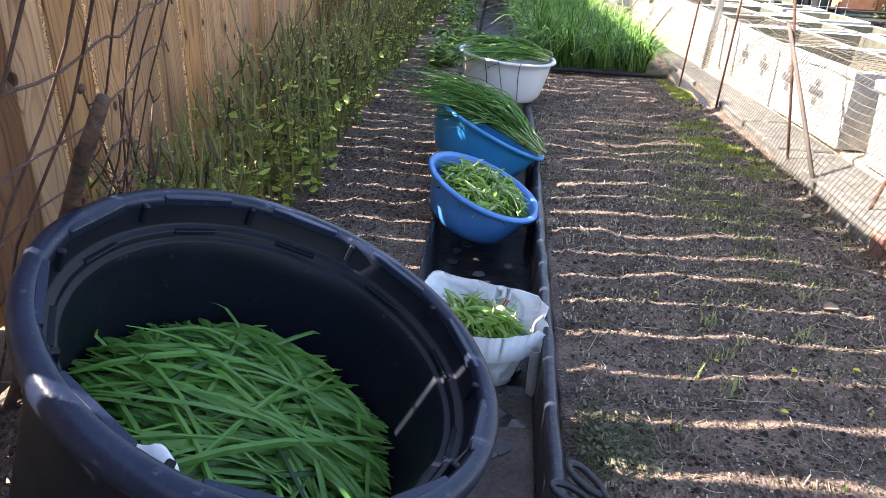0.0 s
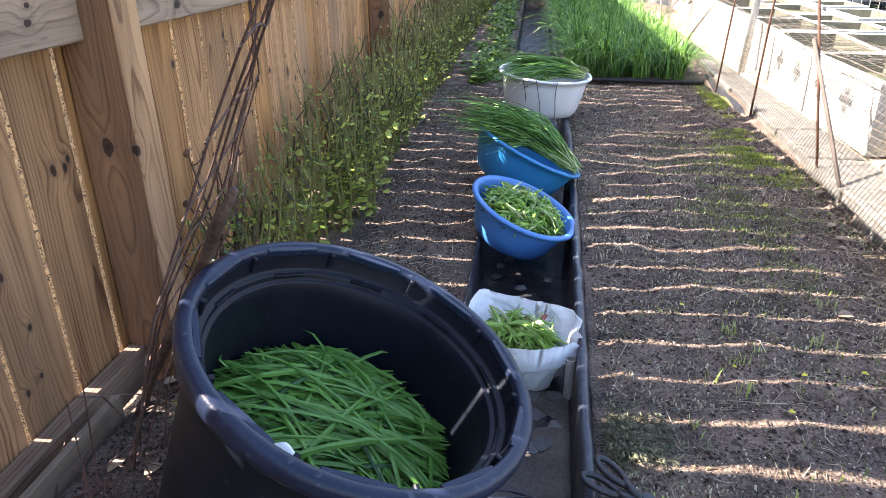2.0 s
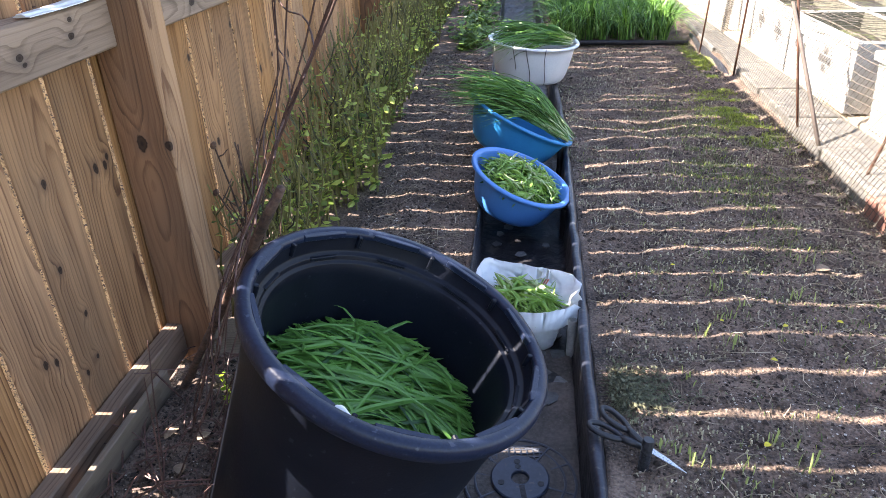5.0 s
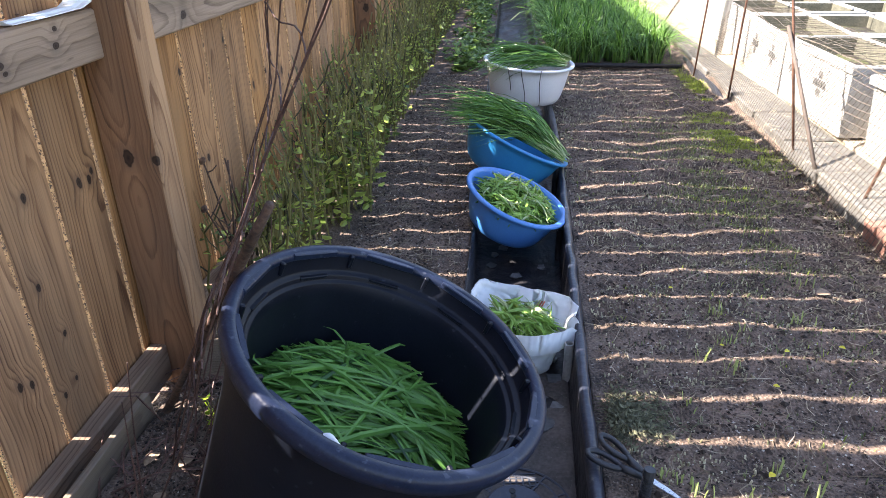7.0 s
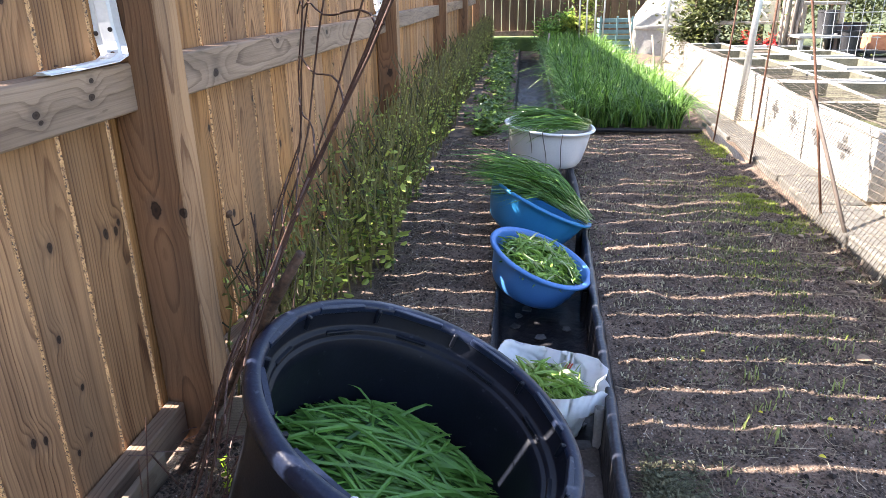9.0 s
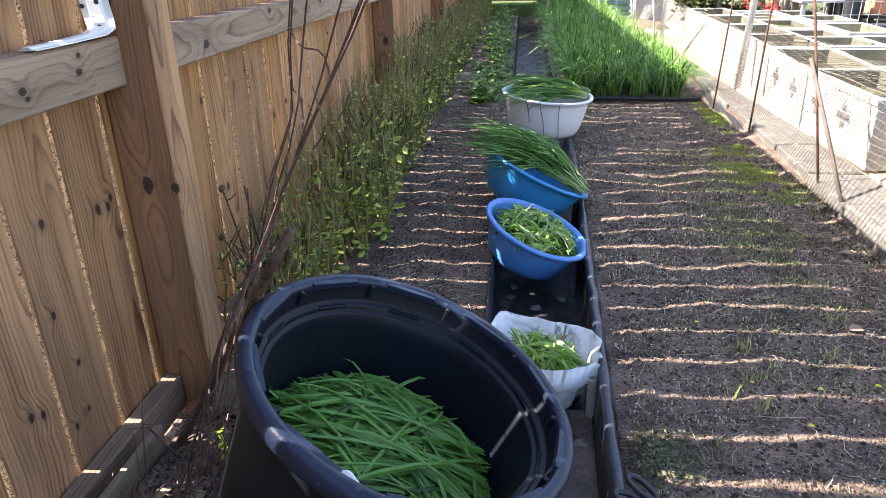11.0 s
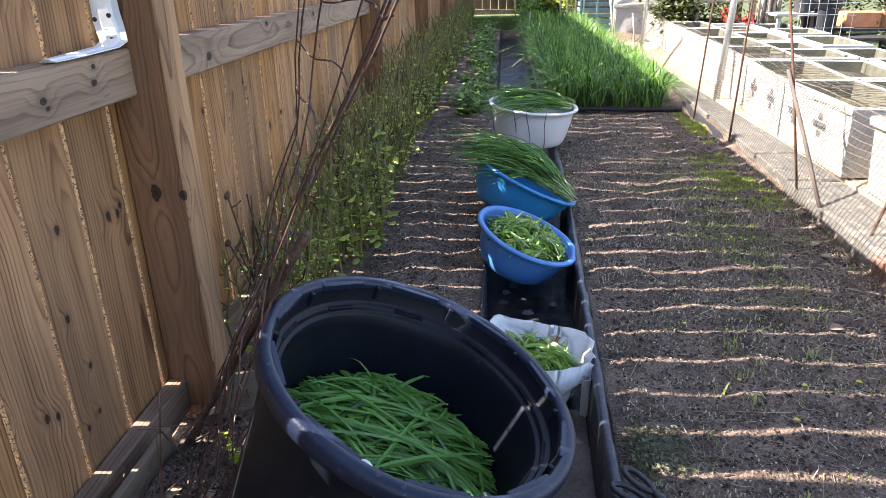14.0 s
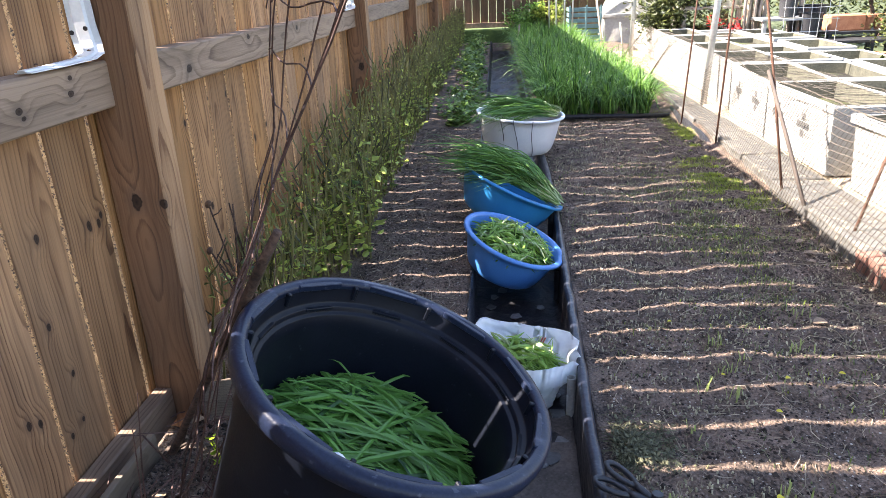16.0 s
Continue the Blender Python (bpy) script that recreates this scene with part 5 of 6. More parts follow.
def build_bracket(y, z, turn=0):
    """A pressed steel angle bracket: a foot on the rail and an arm up the boards."""
    ob = thing("shelf_bracket", "white enamelled steel shelf bracket fixed above the rail", "bracket", at=pose(FENCE_X + 0.019, y, z, 0, 0, turn), group="shelf brackets")
    foot = Geo()
    def ribbed(pts, widths, nrm, side):
        b = len(foot.v)
        for p, w in zip(pts, widths):
            p, s, n = Vector(p), Vector(side), Vector(nrm)
            for a, h in ((-0.5, 0.0), (-0.28, 0.001), (-0.2, 0.007), (0.2, 0.007), (0.28, 0.001), (0.5, 0.0), (0.5, -0.003), (-0.5, -0.003)):
                foot.v.append(tuple(p + s * a * w + n * h))
        for i in range(len(pts) - 1):
            for k in range(8):
                foot.f.append((b + i * 8 + k, b + i * 8 + (k + 1) % 8, b + i * 8 + 8 + (k + 1) % 8, b + i * 8 + 8 + k))
        for e in (0, len(pts) - 1):
            foot.f.append(tuple(b + e * 8 + k for k in range(8)))
    ribbed([(0.030, -0.24, 0.004), (0.030, -0.16, 0.005), (0.028, -0.05, 0.008), (0.024, -0.015, 0.016), (0.014, -0.002, 0.035), (0.008, 0.0, 0.07), (0.006, 0.0, 0.18), (0.006, 0.0, 0.29)],
           [0.030, 0.040, 0.050, 0.056, 0.060, 0.060, 0.056, 0.052], (0, -0.6, 0.6), (1, 0, 0))
    arm = part("arm", foot, M_BRACKET, ob)
    for xx, zz in ((-0.010, 0.055), (0.020, 0.062)):
        part("hole", Geo().lathe([(0.0, 0.0), (0.0045, 0.0), (0.0045, 0.002), (0.0, 0.002)], 12), M_HANDLE, arm, "dark screw hole", at=pose(xx, -0.0075, zz, 90, 0, 0))
    for yy, zz in ((-0.20, 0.013), (-0.03, 0.021)):
        part("screw", Geo().lathe([(0.0035, 0), (0.0035, 0.002), (0, 0.003)], 10), M_RUST, arm, at=pose(0.03, yy, zz))
    return ob


build_bracket(1.112, 0.897)
build_bracket(3.765, 0.897)

stake("thin_pole", "thin pale plastic pole leaning on the fence", "pole", [(-0.66, 6.50, -0.03), (-0.69, 6.62, 0.42), (-0.715, 6.76, 0.95)], 0.010, M_BRACKET, 8)

# ---------------------------------------------------------------- path floor: drain cover, tiles, shears
M_GRATE = surface("dark_plastic", (0.028, 0.032, 0.044), (0.055, 0.062, 0.08), 18, 0.5, 0.1, 120, vary=0)
M_HUB = surface("hub_plastic", (0.016, 0.022, 0.040), (0.030, 0.040, 0.066), 18, 0.45, 0.1, 120, vary=0, spots=(0.07, 0.065, 0.06), spot_scale=60, spot_amount=0.64)
M_SLATE = surface("wet_tile", (0.046, 0.047, 0.050), (0.135, 0.136, 0.138), 15, 0.45, 0.3, 90, vary=0.25)


def build_grate():
    """A round cover: a pierced hub plate, spokes out to two thin rings and a square lattice between two of the spokes."""
    ob = thing("drain_cover", "round blue-black plastic drain cover with a pierced hub", "drain cover", at=pose(0.145, 0.880, CH_Z + 0.014, 0, 0, 8))
    for rad in (0.128, 0.104):
        part("ring", Geo().lathe([(rad, 0), (rad, 0.005), (rad - 0.003, 0.0065), (rad - 0.006, 0.005), (rad - 0.006, 0)], 56, closed=True), M_GRATE, ob)
    hub = Geo().lathe([(0.019, 0.0), (0.066, 0.0), (0.066, 0.011), (0.063, 0.0135), (0.021, 0.0135), (0.019, 0.012)], 48, closed=True)
    plate = part("hub", hub, M_HUB, ob, "smooth blue-black plate with a round hole", smooth=False)
    for x, y, r in ((0.0, 0.046, 0.0075), (0.0, 0.031, 0.0065), (-0.044, -0.012, 0.0075), (0.043, -0.024, 0.0075)):
        part("hole", Geo().lathe([(0, 0.0), (r, 0.0), (r, 0.0008), (0, 0.0008)], 18), M_LINER, plate, "dark round hole", at=pose(x, y, 0.0136))
    part("slot", Geo().box((-0.006, -0.060, 0.0), (0.006, -0.024, 0.0008), 0.0), M_LINER, plate, "dark slot in the hub", at=pose(0, 0, 0.0136))
    for a in (18, 48, 132, 165, 205, 250, 290, 335):
        part("spoke", Geo().box((0.060, -0.0022, 0.0), (0.126, 0.0022, 0.006), 0.0006, pose(0, 0, 0, 0, 0, a)), M_GRATE, ob)
    for k in range(-4, 5):
        x = k * 0.0145
        part("bar", Geo().box((x - 0.0018, 0.060, 0.0005), (x + 0.0018, math.sqrt(0.108 ** 2 - x * x), 0.0058), 0.0004), M_GRATE, ob)
    for k in range(4):
        y = 0.066 + 0.0125 * k
        w = min(0.062, math.sqrt(0.120 ** 2 - y * y))
        part("bar", Geo().box((-w, y - 0.0018, 0.0), (w, y + 0.0018, 0.0054), 0.0004), M_GRATE, ob)
    return ob


build_grate()
r = random.Random(29)
for i in range(26):
    y = r.uniform(1.0, 2.4)
    x = r.uniform(0.03, 0.28) if y > 1.75 else r.uniform(0.17, 0.26)
    g = Geo()
    n = r.randrange(4, 6)
    size = 0.030 if y < 1.45 else 0.021
    ring = [(size * r.uniform(0.7, 1.3) * math.cos(6.283 * k / n + r.uniform(-.3, .3)), size * r.uniform(0.6, 1.2) * math.sin(6.283 * k / n), 0) for k in range(n)]
    g.v = ring + [(a, b, 0.004) for a, b, c in ring]
    g.f = [tuple(range(n, 2 * n)), tuple(reversed(range(n)))] + [(k, (k + 1) % n, n + (k + 1) % n, n + k) for k in range(n)]
    ob = part("slate_chip", g, M_SLATE, at=pose(x, y, CH_Z + 0.012, r.uniform(-6, 6), r.uniform(-6, 6), r.uniform(0, 360)))
    tagged(ob, "broken dark wet tile chip on the path", "tile chip", "tile chips")

M_STEEL = surface("bright_steel", (0.55, 0.56, 0.58), (0.70, 0.71, 0.72), 30, 0.28, 0.05, 200, metal=0.9, vary=0)


def build_shears():
    """Kitchen shears lying over the path edge, blades on the soil."""
    ob = thing("kitchen_shears", "black-handled kitchen shears lying across the path edge", "shears", at=pose(0.374, 0.862, 0.042, 0, 9, -36))
    for s, name in ((1, "handle"), (-1, "handle")):
        pts = []
        for k in range(17):
            a = 2 * math.pi * k / 16
            pts.append((-0.052 + 0.036 * math.cos(a), s * (0.0185 - 0.006 * math.cos(a)) + (0.0135 - 0.003 * math.cos(a)) * math.sin(a), 0.004 * s))
        g = Geo().tube(pts, 0.0064, 8, False)
        g.tube([(-0.020, s * 0.013, 0.004 * s), (-0.002, s * 0.008, 0.003 * s), (0.030, s * 0.003, 0.001 * s)], [0.0080, 0.0090, 0.0065], 8)
        part(name, g, M_HANDLE, ob, "black plastic loop handle", smooth=True)
        b = Geo()
        v = [(0.028, -0.009 * s, 0), (0.028, 0.004 * s, 0), (0.075, 0.006 * s, 0), (0.125, -0.001 * s, 0), (0.08, -0.006 * s, 0)]
        b.v = [(x, y, z + 0.001 * s) for x, y, z in v] + [(x, y, z + 0.001 * s + 0.0016) for x, y, z in v]
        b.f = [(0, 4, 3, 2, 1), (5, 6, 7, 8, 9)] + [(k, (k + 1) % 5, 5 + (k + 1) % 5, 5 + k) for k in range(5)]
        part("blade", b, M_STEEL, ob, "bright steel blade")
    part("pivot", Geo().lathe([(0.005, -0.004), (0.005, 0.005), (0, 0.006)], 12), M_STEEL, ob, at=pose(0.034, 0, 0))
    return ob


build_shears()
g = Geo().tube([(0, 0, -0.05), (0, 0, 0.072)], 0.0095, 10).tube([(0, 0, 0.066), (0.0, 0.0, 0.080)], [0.013, 0.011], 10)
for k in range(9):
    g.tube([(0.0, 0, 0.0 + 0.007 * k), (0.0, 0, 0.003 + 0.007 * k)], 0.0115, 10)
tagged(part("ground_peg", g, M_HANDLE, at=pose(0.392, 0.815, 0.0, -4, 4, 0)), "ribbed black plastic peg driven into the soil", "peg")

# dark straps round the white basin
for k, a in enumerate((-118, -97, -72)):
    pts = []
    for i in range(9):
        t = i / 8
        rr = 0.19 + (0.270 - 0.19) * t ** 0.72 + (0.002 if t < 0.97 else 0.0)
        an = radians(a + 5 * math.sin(3 * t + k))
        pts.append((rr * math.cos(an), rr * math.sin(an), -0.219 + 0.222 * t ** 1.25))
    if k == 0:
        pts = pts[4:]
    part("dark_cord", Geo().tube([Vector(p) for p in pts], 0.0022, 5), M_HANDLE, next(c for c in bpy.data.objects["white_basin"].children if c.name.startswith("bowl")), "thin dark cord hanging down the side", smooth=True)


# ---------------------------------------------------------------- what lies on the soil
def in_bed(r):
    return r.uniform(0.37, 1.40), 0.45 + 4.5 * r.random() ** 0.95


M_STUB = island_leaf("cut_stub", (0.20, 0.18, 0.10), (0.62, 0.56, 0.38), 0.6, 0.1)
M_STRAW = island_leaf("dry_straw", (0.10, 0.075, 0.048), (0.44, 0.36, 0.25), 0.7, 0.05)
M_CLOD = island_leaf("soil_crumb", (0.010, 0.007, 0.005), (0.165, 0.120, 0.092), 0.95, 0.0)
M_CLODBIG = island_leaf("soil_clod", (0.016, 0.011, 0.008), (0.085, 0.062, 0.048), 0.95, 0.0)
M_PEBBLE = island_leaf("pebble", (0.13, 0.11, 0.09), (0.56, 0.51, 0.44), 0.8, 0.0)
M_MOSS = island_leaf("moss", (0.12, 0.17, 0.025), (0.40, 0.47, 0.075), 0.7, 0.25)
M_DULL = island_leaf("dull_weed", (0.06, 0.085, 0.03), (0.20, 0.24, 0.09), 0.7, 0.2)


def scatter_stubs():
    """Cut chive stubs standing in ragged rows across the bed."""
    r = random.Random(31)
    g = Geo()
    for i in range(8500):
        x, y = r.uniform(0.37, 1.40), 0.45 + 4.5 * r.random()
        y = round(y / 0.157) * 0.157 + r.gauss(0, 0.030) - 0.03
        if float(bumps(x, y, 0.16, 41)) < -0.25 or y < 0.4:
            continue
        z = z_at(x, y)
        h = r.uniform(0.003, 0.011)
        a = r.uniform(0, 6.28)
        t = r.uniform(0, 0.8) * h
        w = r.uniform(0.0016, 0.0030)
        g.tube([(x, y, z - 0.004), (x + math.cos(a) * t, y + math.sin(a) * t, z + h)], [w, w * 0.75], 5)
    return tagged(part("chive_stubble", g, M_STUB), "pale cut chive stubs across dark soil", "stubble", kind="stuff")


def scatter_straw():
    r = random.Random(32)
    g = Geo()
    for i in range(5200):
        if i >= 4200:
            x, y = r.gauss(1.28, 0.10), r.uniform(1.4, 3.6)
        elif r.random() < 0.72:
            x, y = in_bed(r)
        else:
            x, y = r.uniform(-0.42, -0.03), 1.1 + 3.6 * r.random()
        z = z_at(x, y) + 0.003
        a, L = r.uniform(0, 6.28), r.uniform(0.012, 0.05) if r.random() < 0.85 else r.uniform(0.06, 0.14)
        c = r.uniform(-0.3, 0.3) * L
        mx, my = x + math.cos(a) * L / 2 - math.sin(a) * c, y + math.sin(a) * L / 2 + math.cos(a) * c
        ex, ey = x + math.cos(a) * L, y + math.sin(a) * L
        w = r.uniform(0.0005, 0.0013)
        g.tube([(x, y, z), (mx, my, z_at(mx, my) + 0.004 + L * r.uniform(0, 0.1)), (ex, ey, z_at(ex, ey) + 0.003)], w, 3, False)
    return tagged(part("dry_straw", g, M_STRAW), "dry straw and root bits strewn on soil", "straw", kind="stuff")


def lump(g, r, x, y, z, s):
    b = len(g.v)
    k = [r.uniform(0.6, 1.2) * s for i in range(6)]
    a = r.uniform(0, 6.28)
    c, d = math.cos(a), math.sin(a)
    for px, py, pz in ((k[0], 0, 0), (0, k[1], 0), (-k[2], 0, 0), (0, -k[3], 0), (0, 0, k[4] * 0.75), (0, 0, -k[5] * 0.6)):
        g.v.append((x + c * px - d * py, y + d * px + c * py, z + pz))
    g.f += [(b, b + 1, b + 4), (b + 1, b + 2, b + 4), (b + 2, b + 3, b + 4), (b + 3, b, b + 4), (b + 1, b, b + 5), (b + 2, b + 1, b + 5), (b + 3, b + 2, b + 5), (b, b + 3, b + 5)]


def scatter_lumps(name, label, mat, count, lo, hi, seed):
    r = random.Random(seed)
    g = Geo()
    xs, ys, ss = [], [], []
    for i in range(count):
        if r.random() < 0.66:
            x, y = in_bed(r)
        elif r.random() < 0.75:
            x, y = r.uniform(-0.45, -0.025), 1.0 + 3.8 * r.random() ** 1.2
        else:
            x, y = r.uniform(-0.64, -0.35), r.uniform(0.25, 1.3)
            if mat is M_PEBBLE and r.random() < 0.8:
                continue
        xs.append(x), ys.append(y), ss.append(lo + (hi - lo) * r.random() ** 2.2)
    zs = ground_height(np.array(xs), np.array(ys))
    for x, y, z, s in zip(xs, ys, zs, ss):
        lump(g, r, x, y, float(z) + s * 0.2, s)
    return tagged(part(name, g, mat), label, "soil", kind="stuff")


def scatter_moss():
    """Mossy and weedy patches: short tufts that thicken toward the sunny edge of the bed."""
    r = random.Random(35)
    gm, gd = Geo(), Geo()
    for i in range(21000):
        kind = r.random()
        if kind < 0.30:
            x, y = r.gauss(1.25, 0.075), r.gauss(3.25, 0.30)
        elif kind < 0.48:
            x, y = r.gauss(1.36, 0.03), r.gauss(4.35, 0.35)
        elif kind < 0.78:
            x, y = r.gauss(1.02, 0.17), r.gauss(2.55, 0.55)
        else:
            x, y = in_bed(r)
        patch = float(bumps(x, y, 0.20, 51)) + 0.5 * float(bumps(x, y, 0.07, 52))
        if x > 1.41 or x < 0.4 or patch < (0.35 if kind >= 0.78 else -0.15):
            continue
        edge = 1.0 if kind < 0.48 else 0.0
        z = z_at(x, y)
        g = gm if r.random() < 1.2 * edge + 0.15 else gd
        a = r.uniform(0, 6.28)
        h = r.uniform(0.006, 0.018)
        L = r.uniform(0.3, 1.0) * h
        w = r.uniform(0.0015, 0.004)
        g.blade([(x, y, z - 0.002), (x + math.cos(a) * L * 0.4, y + math.sin(a) * L * 0.4, z + h * 0.7), (x + math.cos(a) * L, y + math.sin(a) * L, z + h)], [w, w * 0.9, w * 0.3], (-math.sin(a), math.cos(a), 0))
    tagged(part("moss", gm, M_MOSS), "bright yellow-green moss at the bed's sunny edge", "moss", kind="stuff")
    tagged(part("ground_weeds", gd, M_DULL), "dull green low weeds in patches on soil", "weeds", kind="stuff")


scatter_stubs()
scatter_straw()
scatter_lumps("soil_crumbs", "loose dark crumbs of garden soil", M_CLOD, 100000, 0.0014, 0.0060, 33)
scatter_lumps("pebbles", "small pale pebbles and grit on soil", M_PEBBLE, 16000, 0.0010, 0.0042, 34)
scatter_lumps("soil_clods", "larger dark clods of garden soil", M_CLODBIG, 5200, 0.004, 0.011, 36)
scatter_moss()


def shoot_clump(x, y, n, h, spread, seed, mat, label):
    """A clump of cut-off shoots growing again."""
    r = random.Random(seed)
    ob = thing("chive_shoots", label, "shoots", at=pose(x, y, 0), group="regrowing shoots")
    for i in range(n):
        px, py = r.gauss(0, spread), r.gauss(0, spread * 0.7)
        z = z_at(x + px, y + py)
        hh = h * r.uniform(0.5, 1.2)
        a, l = r.uniform(0, 6.28), hh * r.uniform(0.05, 0.5)
        w = r.uniform(0.003, 0.0055)
        part("shoot", Geo().blade([(px, py, z - 0.004), (px + math.cos(a) * l * 0.4, py + math.sin(a) * l * 0.4, z + hh * 0.55), (px + math.cos(a) * l, py + math.sin(a) * l, z + hh)], [w, w, w * 0.7], (-math.sin(a), math.cos(a), 0)), mat, ob)
    return ob


M_SHOOT = island_leaf("pale_shoot", (0.20, 0.27, 0.07), (0.50, 0.55, 0.20), 0.55, 0.3)
r = random.Random(37)
for i, (x, y) in enumerate(((0.47, 0.87), (0.51, 0.83), (0.43, 0.88), (0.69, 0.90), (0.73, 0.84), (0.60, 0.80), (0.70, 1.27), (0.70, 1.39), (0.77, 1.42), (0.55, 1.12), (0.62, 1.30), (1.02, 1.72), (0.72, 1.52), (0.95, 1.50))):
    shoot_clump(x, y, r.randrange(4, 9), r.uniform(0.022, 0.040), 0.016, 60 + i, M_SHOOT, "short pale green shoots regrowing from soil")
# the weedy mat beside the path edge
r = random.Random(39)
g = Geo()
for i in range(900):
    x, y = 0.36 + abs(r.gauss(0, 0.07)), r.gauss(1.06, 0.045)
    z = z_at(x, y)
    leaf(g, r, Vector((x, y, z + r.uniform(0, 0.022))), r.uniform(0.006, 0.016))
    if i % 3 == 0:
        a = r.uniform(0, 6.28)
        g.tube([(x, y, z), (x + 0.02 * math.cos(a), y + 0.02 * math.sin(a), z + 0.02), (x + 0.045 * math.cos(a), y + 0.045 * math.sin(a), z + 0.012)], 0.0007, 3, False)
M_MAT = island_leaf("matted_weed", (0.035, 0.040, 0.022), (0.165, 0.165, 0.090), 0.7, 0.15)
tagged(part("weed_mat", g, M_MAT), "tangled dull green weeds beside the path edge", "weeds", kind="stuff")

M_YELLOW = surface("yellow_leaf", (0.62, 0.52, 0.03), (0.75, 0.66, 0.06), 30, 0.5, 0.1, 120, vary=0.05, through_light=0.2)
M_BROWN = surface("brown_leaf", (0.20, 0.13, 0.08), (0.36, 0.27, 0.18), 30, 0.7, 0.3, 120, vary=0.2)


def fallen_leaf(x, y, size, turn, mat, label):
    g = Geo()
    n = 8
    for i in range(n + 1):
        t = i / n
        w = size * 0.34 * math.sin(math.pi * t) ** 0.7 + 0.0004
        zz = 0.006 + 0.14 * size * math.sin(3 * t)
        g.v += [(size * (t - 0.5), -w, zz + 0.15 * w), (size * (t - 0.5), 0, zz - 0.10 * w), (size * (t - 0.5), w, zz + 0.15 * w)]
    for i in range(n):
        a = 3 * i
        g.f += [(a, a + 1, a + 4, a + 3), (a + 1, a + 2, a + 5, a + 4)]
    return tagged(part("fallen_leaf", g, mat, smooth=True, at=pose(x, y, z_at(x, y) + 0.003, 5, 4, turn)), label, "leaf", "fallen leaves")


fallen_leaf(0.765, 1.175, 0.016, -10, M_YELLOW, "small fallen yellow leaf on dark soil")
fallen_leaf(0.662, 0.893, 0.018, 30, M_YELLOW, "small fallen yellow leaf on dark soil")
fallen_leaf(1.06, 1.64, 0.05, 15, M_BROWN, "dry curled brown leaf on dark soil")
r = random.Random(44)
for i in range(16):
    fallen_leaf(r.uniform(-0.62, -0.40), r.uniform(0.40, 1.15), r.uniform(0.018, 0.04), r.uniform(0, 360), M_BROWN, "dry brown leaf among dead stems by the fence")
r = random.Random(43)
for i in range(22):
    fallen_leaf(r.uniform(1.25, 1.46), r.uniform(1.7, 2.75), r.uniform(0.02, 0.045), r.uniform(0, 360), M_BROWN, "dry brown leaf at the netting's foot")
for i in range(4):
    fallen_leaf(r.uniform(0.5, 1.1), r.uniform(1.2, 1.7), r.uniform(0.010, 0.02), r.uniform(-30, 30), M_YELLOW, "small yellowed cut leaf end on soil")

# a few bricks on end at the edge of the bed
M_BRICK = surface("red_brick", (0.16, 0.075, 0.055), (0.28, 0.145, 0.11), 25, 0.9, 0.6, 150, vary=0.12)
brick = Geo().box((-0.035, -0.032, -0.05), (0.035, 0.032, 0.078), 0.004).data("brick", M_BRICK)
for k in range(8):
    tagged(part("brick", brick, None, at=pose(1.405 + 0.004 * k, 2.05 - 0.075 * k, 0.0, rnd.uniform(-4, 4), rnd.uniform(-8, 2), rnd.uniform(-6, 6))), "worn red brick set on end beside the bed", "brick", "brick edging")

# low weeds between the hedge and the sunk path, further back
r = random.Random(47)
g = Geo()
tufts = [(r.gauss(-0.18, 0.06), 4.9 + 7.4 * r.random() ** 1.1, r.uniform(0.05, 0.10), r.uniform(0.06, 0.24)) for k in range(90)]
for i in range(3800):
    tx, ty, tr, th = tufts[r.randrange(90)]
    x, y = tx + r.gauss(0, tr * 0.5), ty + r.gauss(0, tr * 0.9)
    if x > -0.02:
        continue
    leaf(g, r, Vector((x, y, r.uniform(0.0, th))), r.uniform(0.03, 0.075), 0.5)
M_WEED = island_leaf("path_weed_leaf", (0.04, 0.085, 0.016), (0.22, 0.35, 0.075), 0.45, 0.32)
tagged(part("path_weeds", g, M_WEED), "leafy green weeds along the sunk path", "weeds", kind="stuff")


# ---------------------------------------------------------------- the far end and the sunny side
M_DARK = surface("dark_plastic_bin", (0.02, 0.021, 0.024), (0.05, 0.052, 0.056), 10, 0.5, 0.1, 90, vary=0.2)
M_TERRA = surface("terracotta", (0.42, 0.16, 0.08), (0.58, 0.26, 0.14), 14, 0.85, 0.2, 120, vary=0.12)
M_CREAM = surface("cream_plastic", (0.60, 0.55, 0.42), (0.72, 0.68, 0.55), 12, 0.6, 0.1, 90, vary=0.06)
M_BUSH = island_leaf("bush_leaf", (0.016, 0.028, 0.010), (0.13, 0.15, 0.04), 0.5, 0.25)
M_RED = island_leaf("red_flower", (0.45, 0.02, 0.02), (0.75, 0.05, 0.04), 0.5, 0.2)
M_CLOTH = surface("white_cover", (0.36, 0.35, 0.32), (0.50, 0.49, 0.45), 6, 0.7, 0.4, 30, vary=0, distance=0.03)


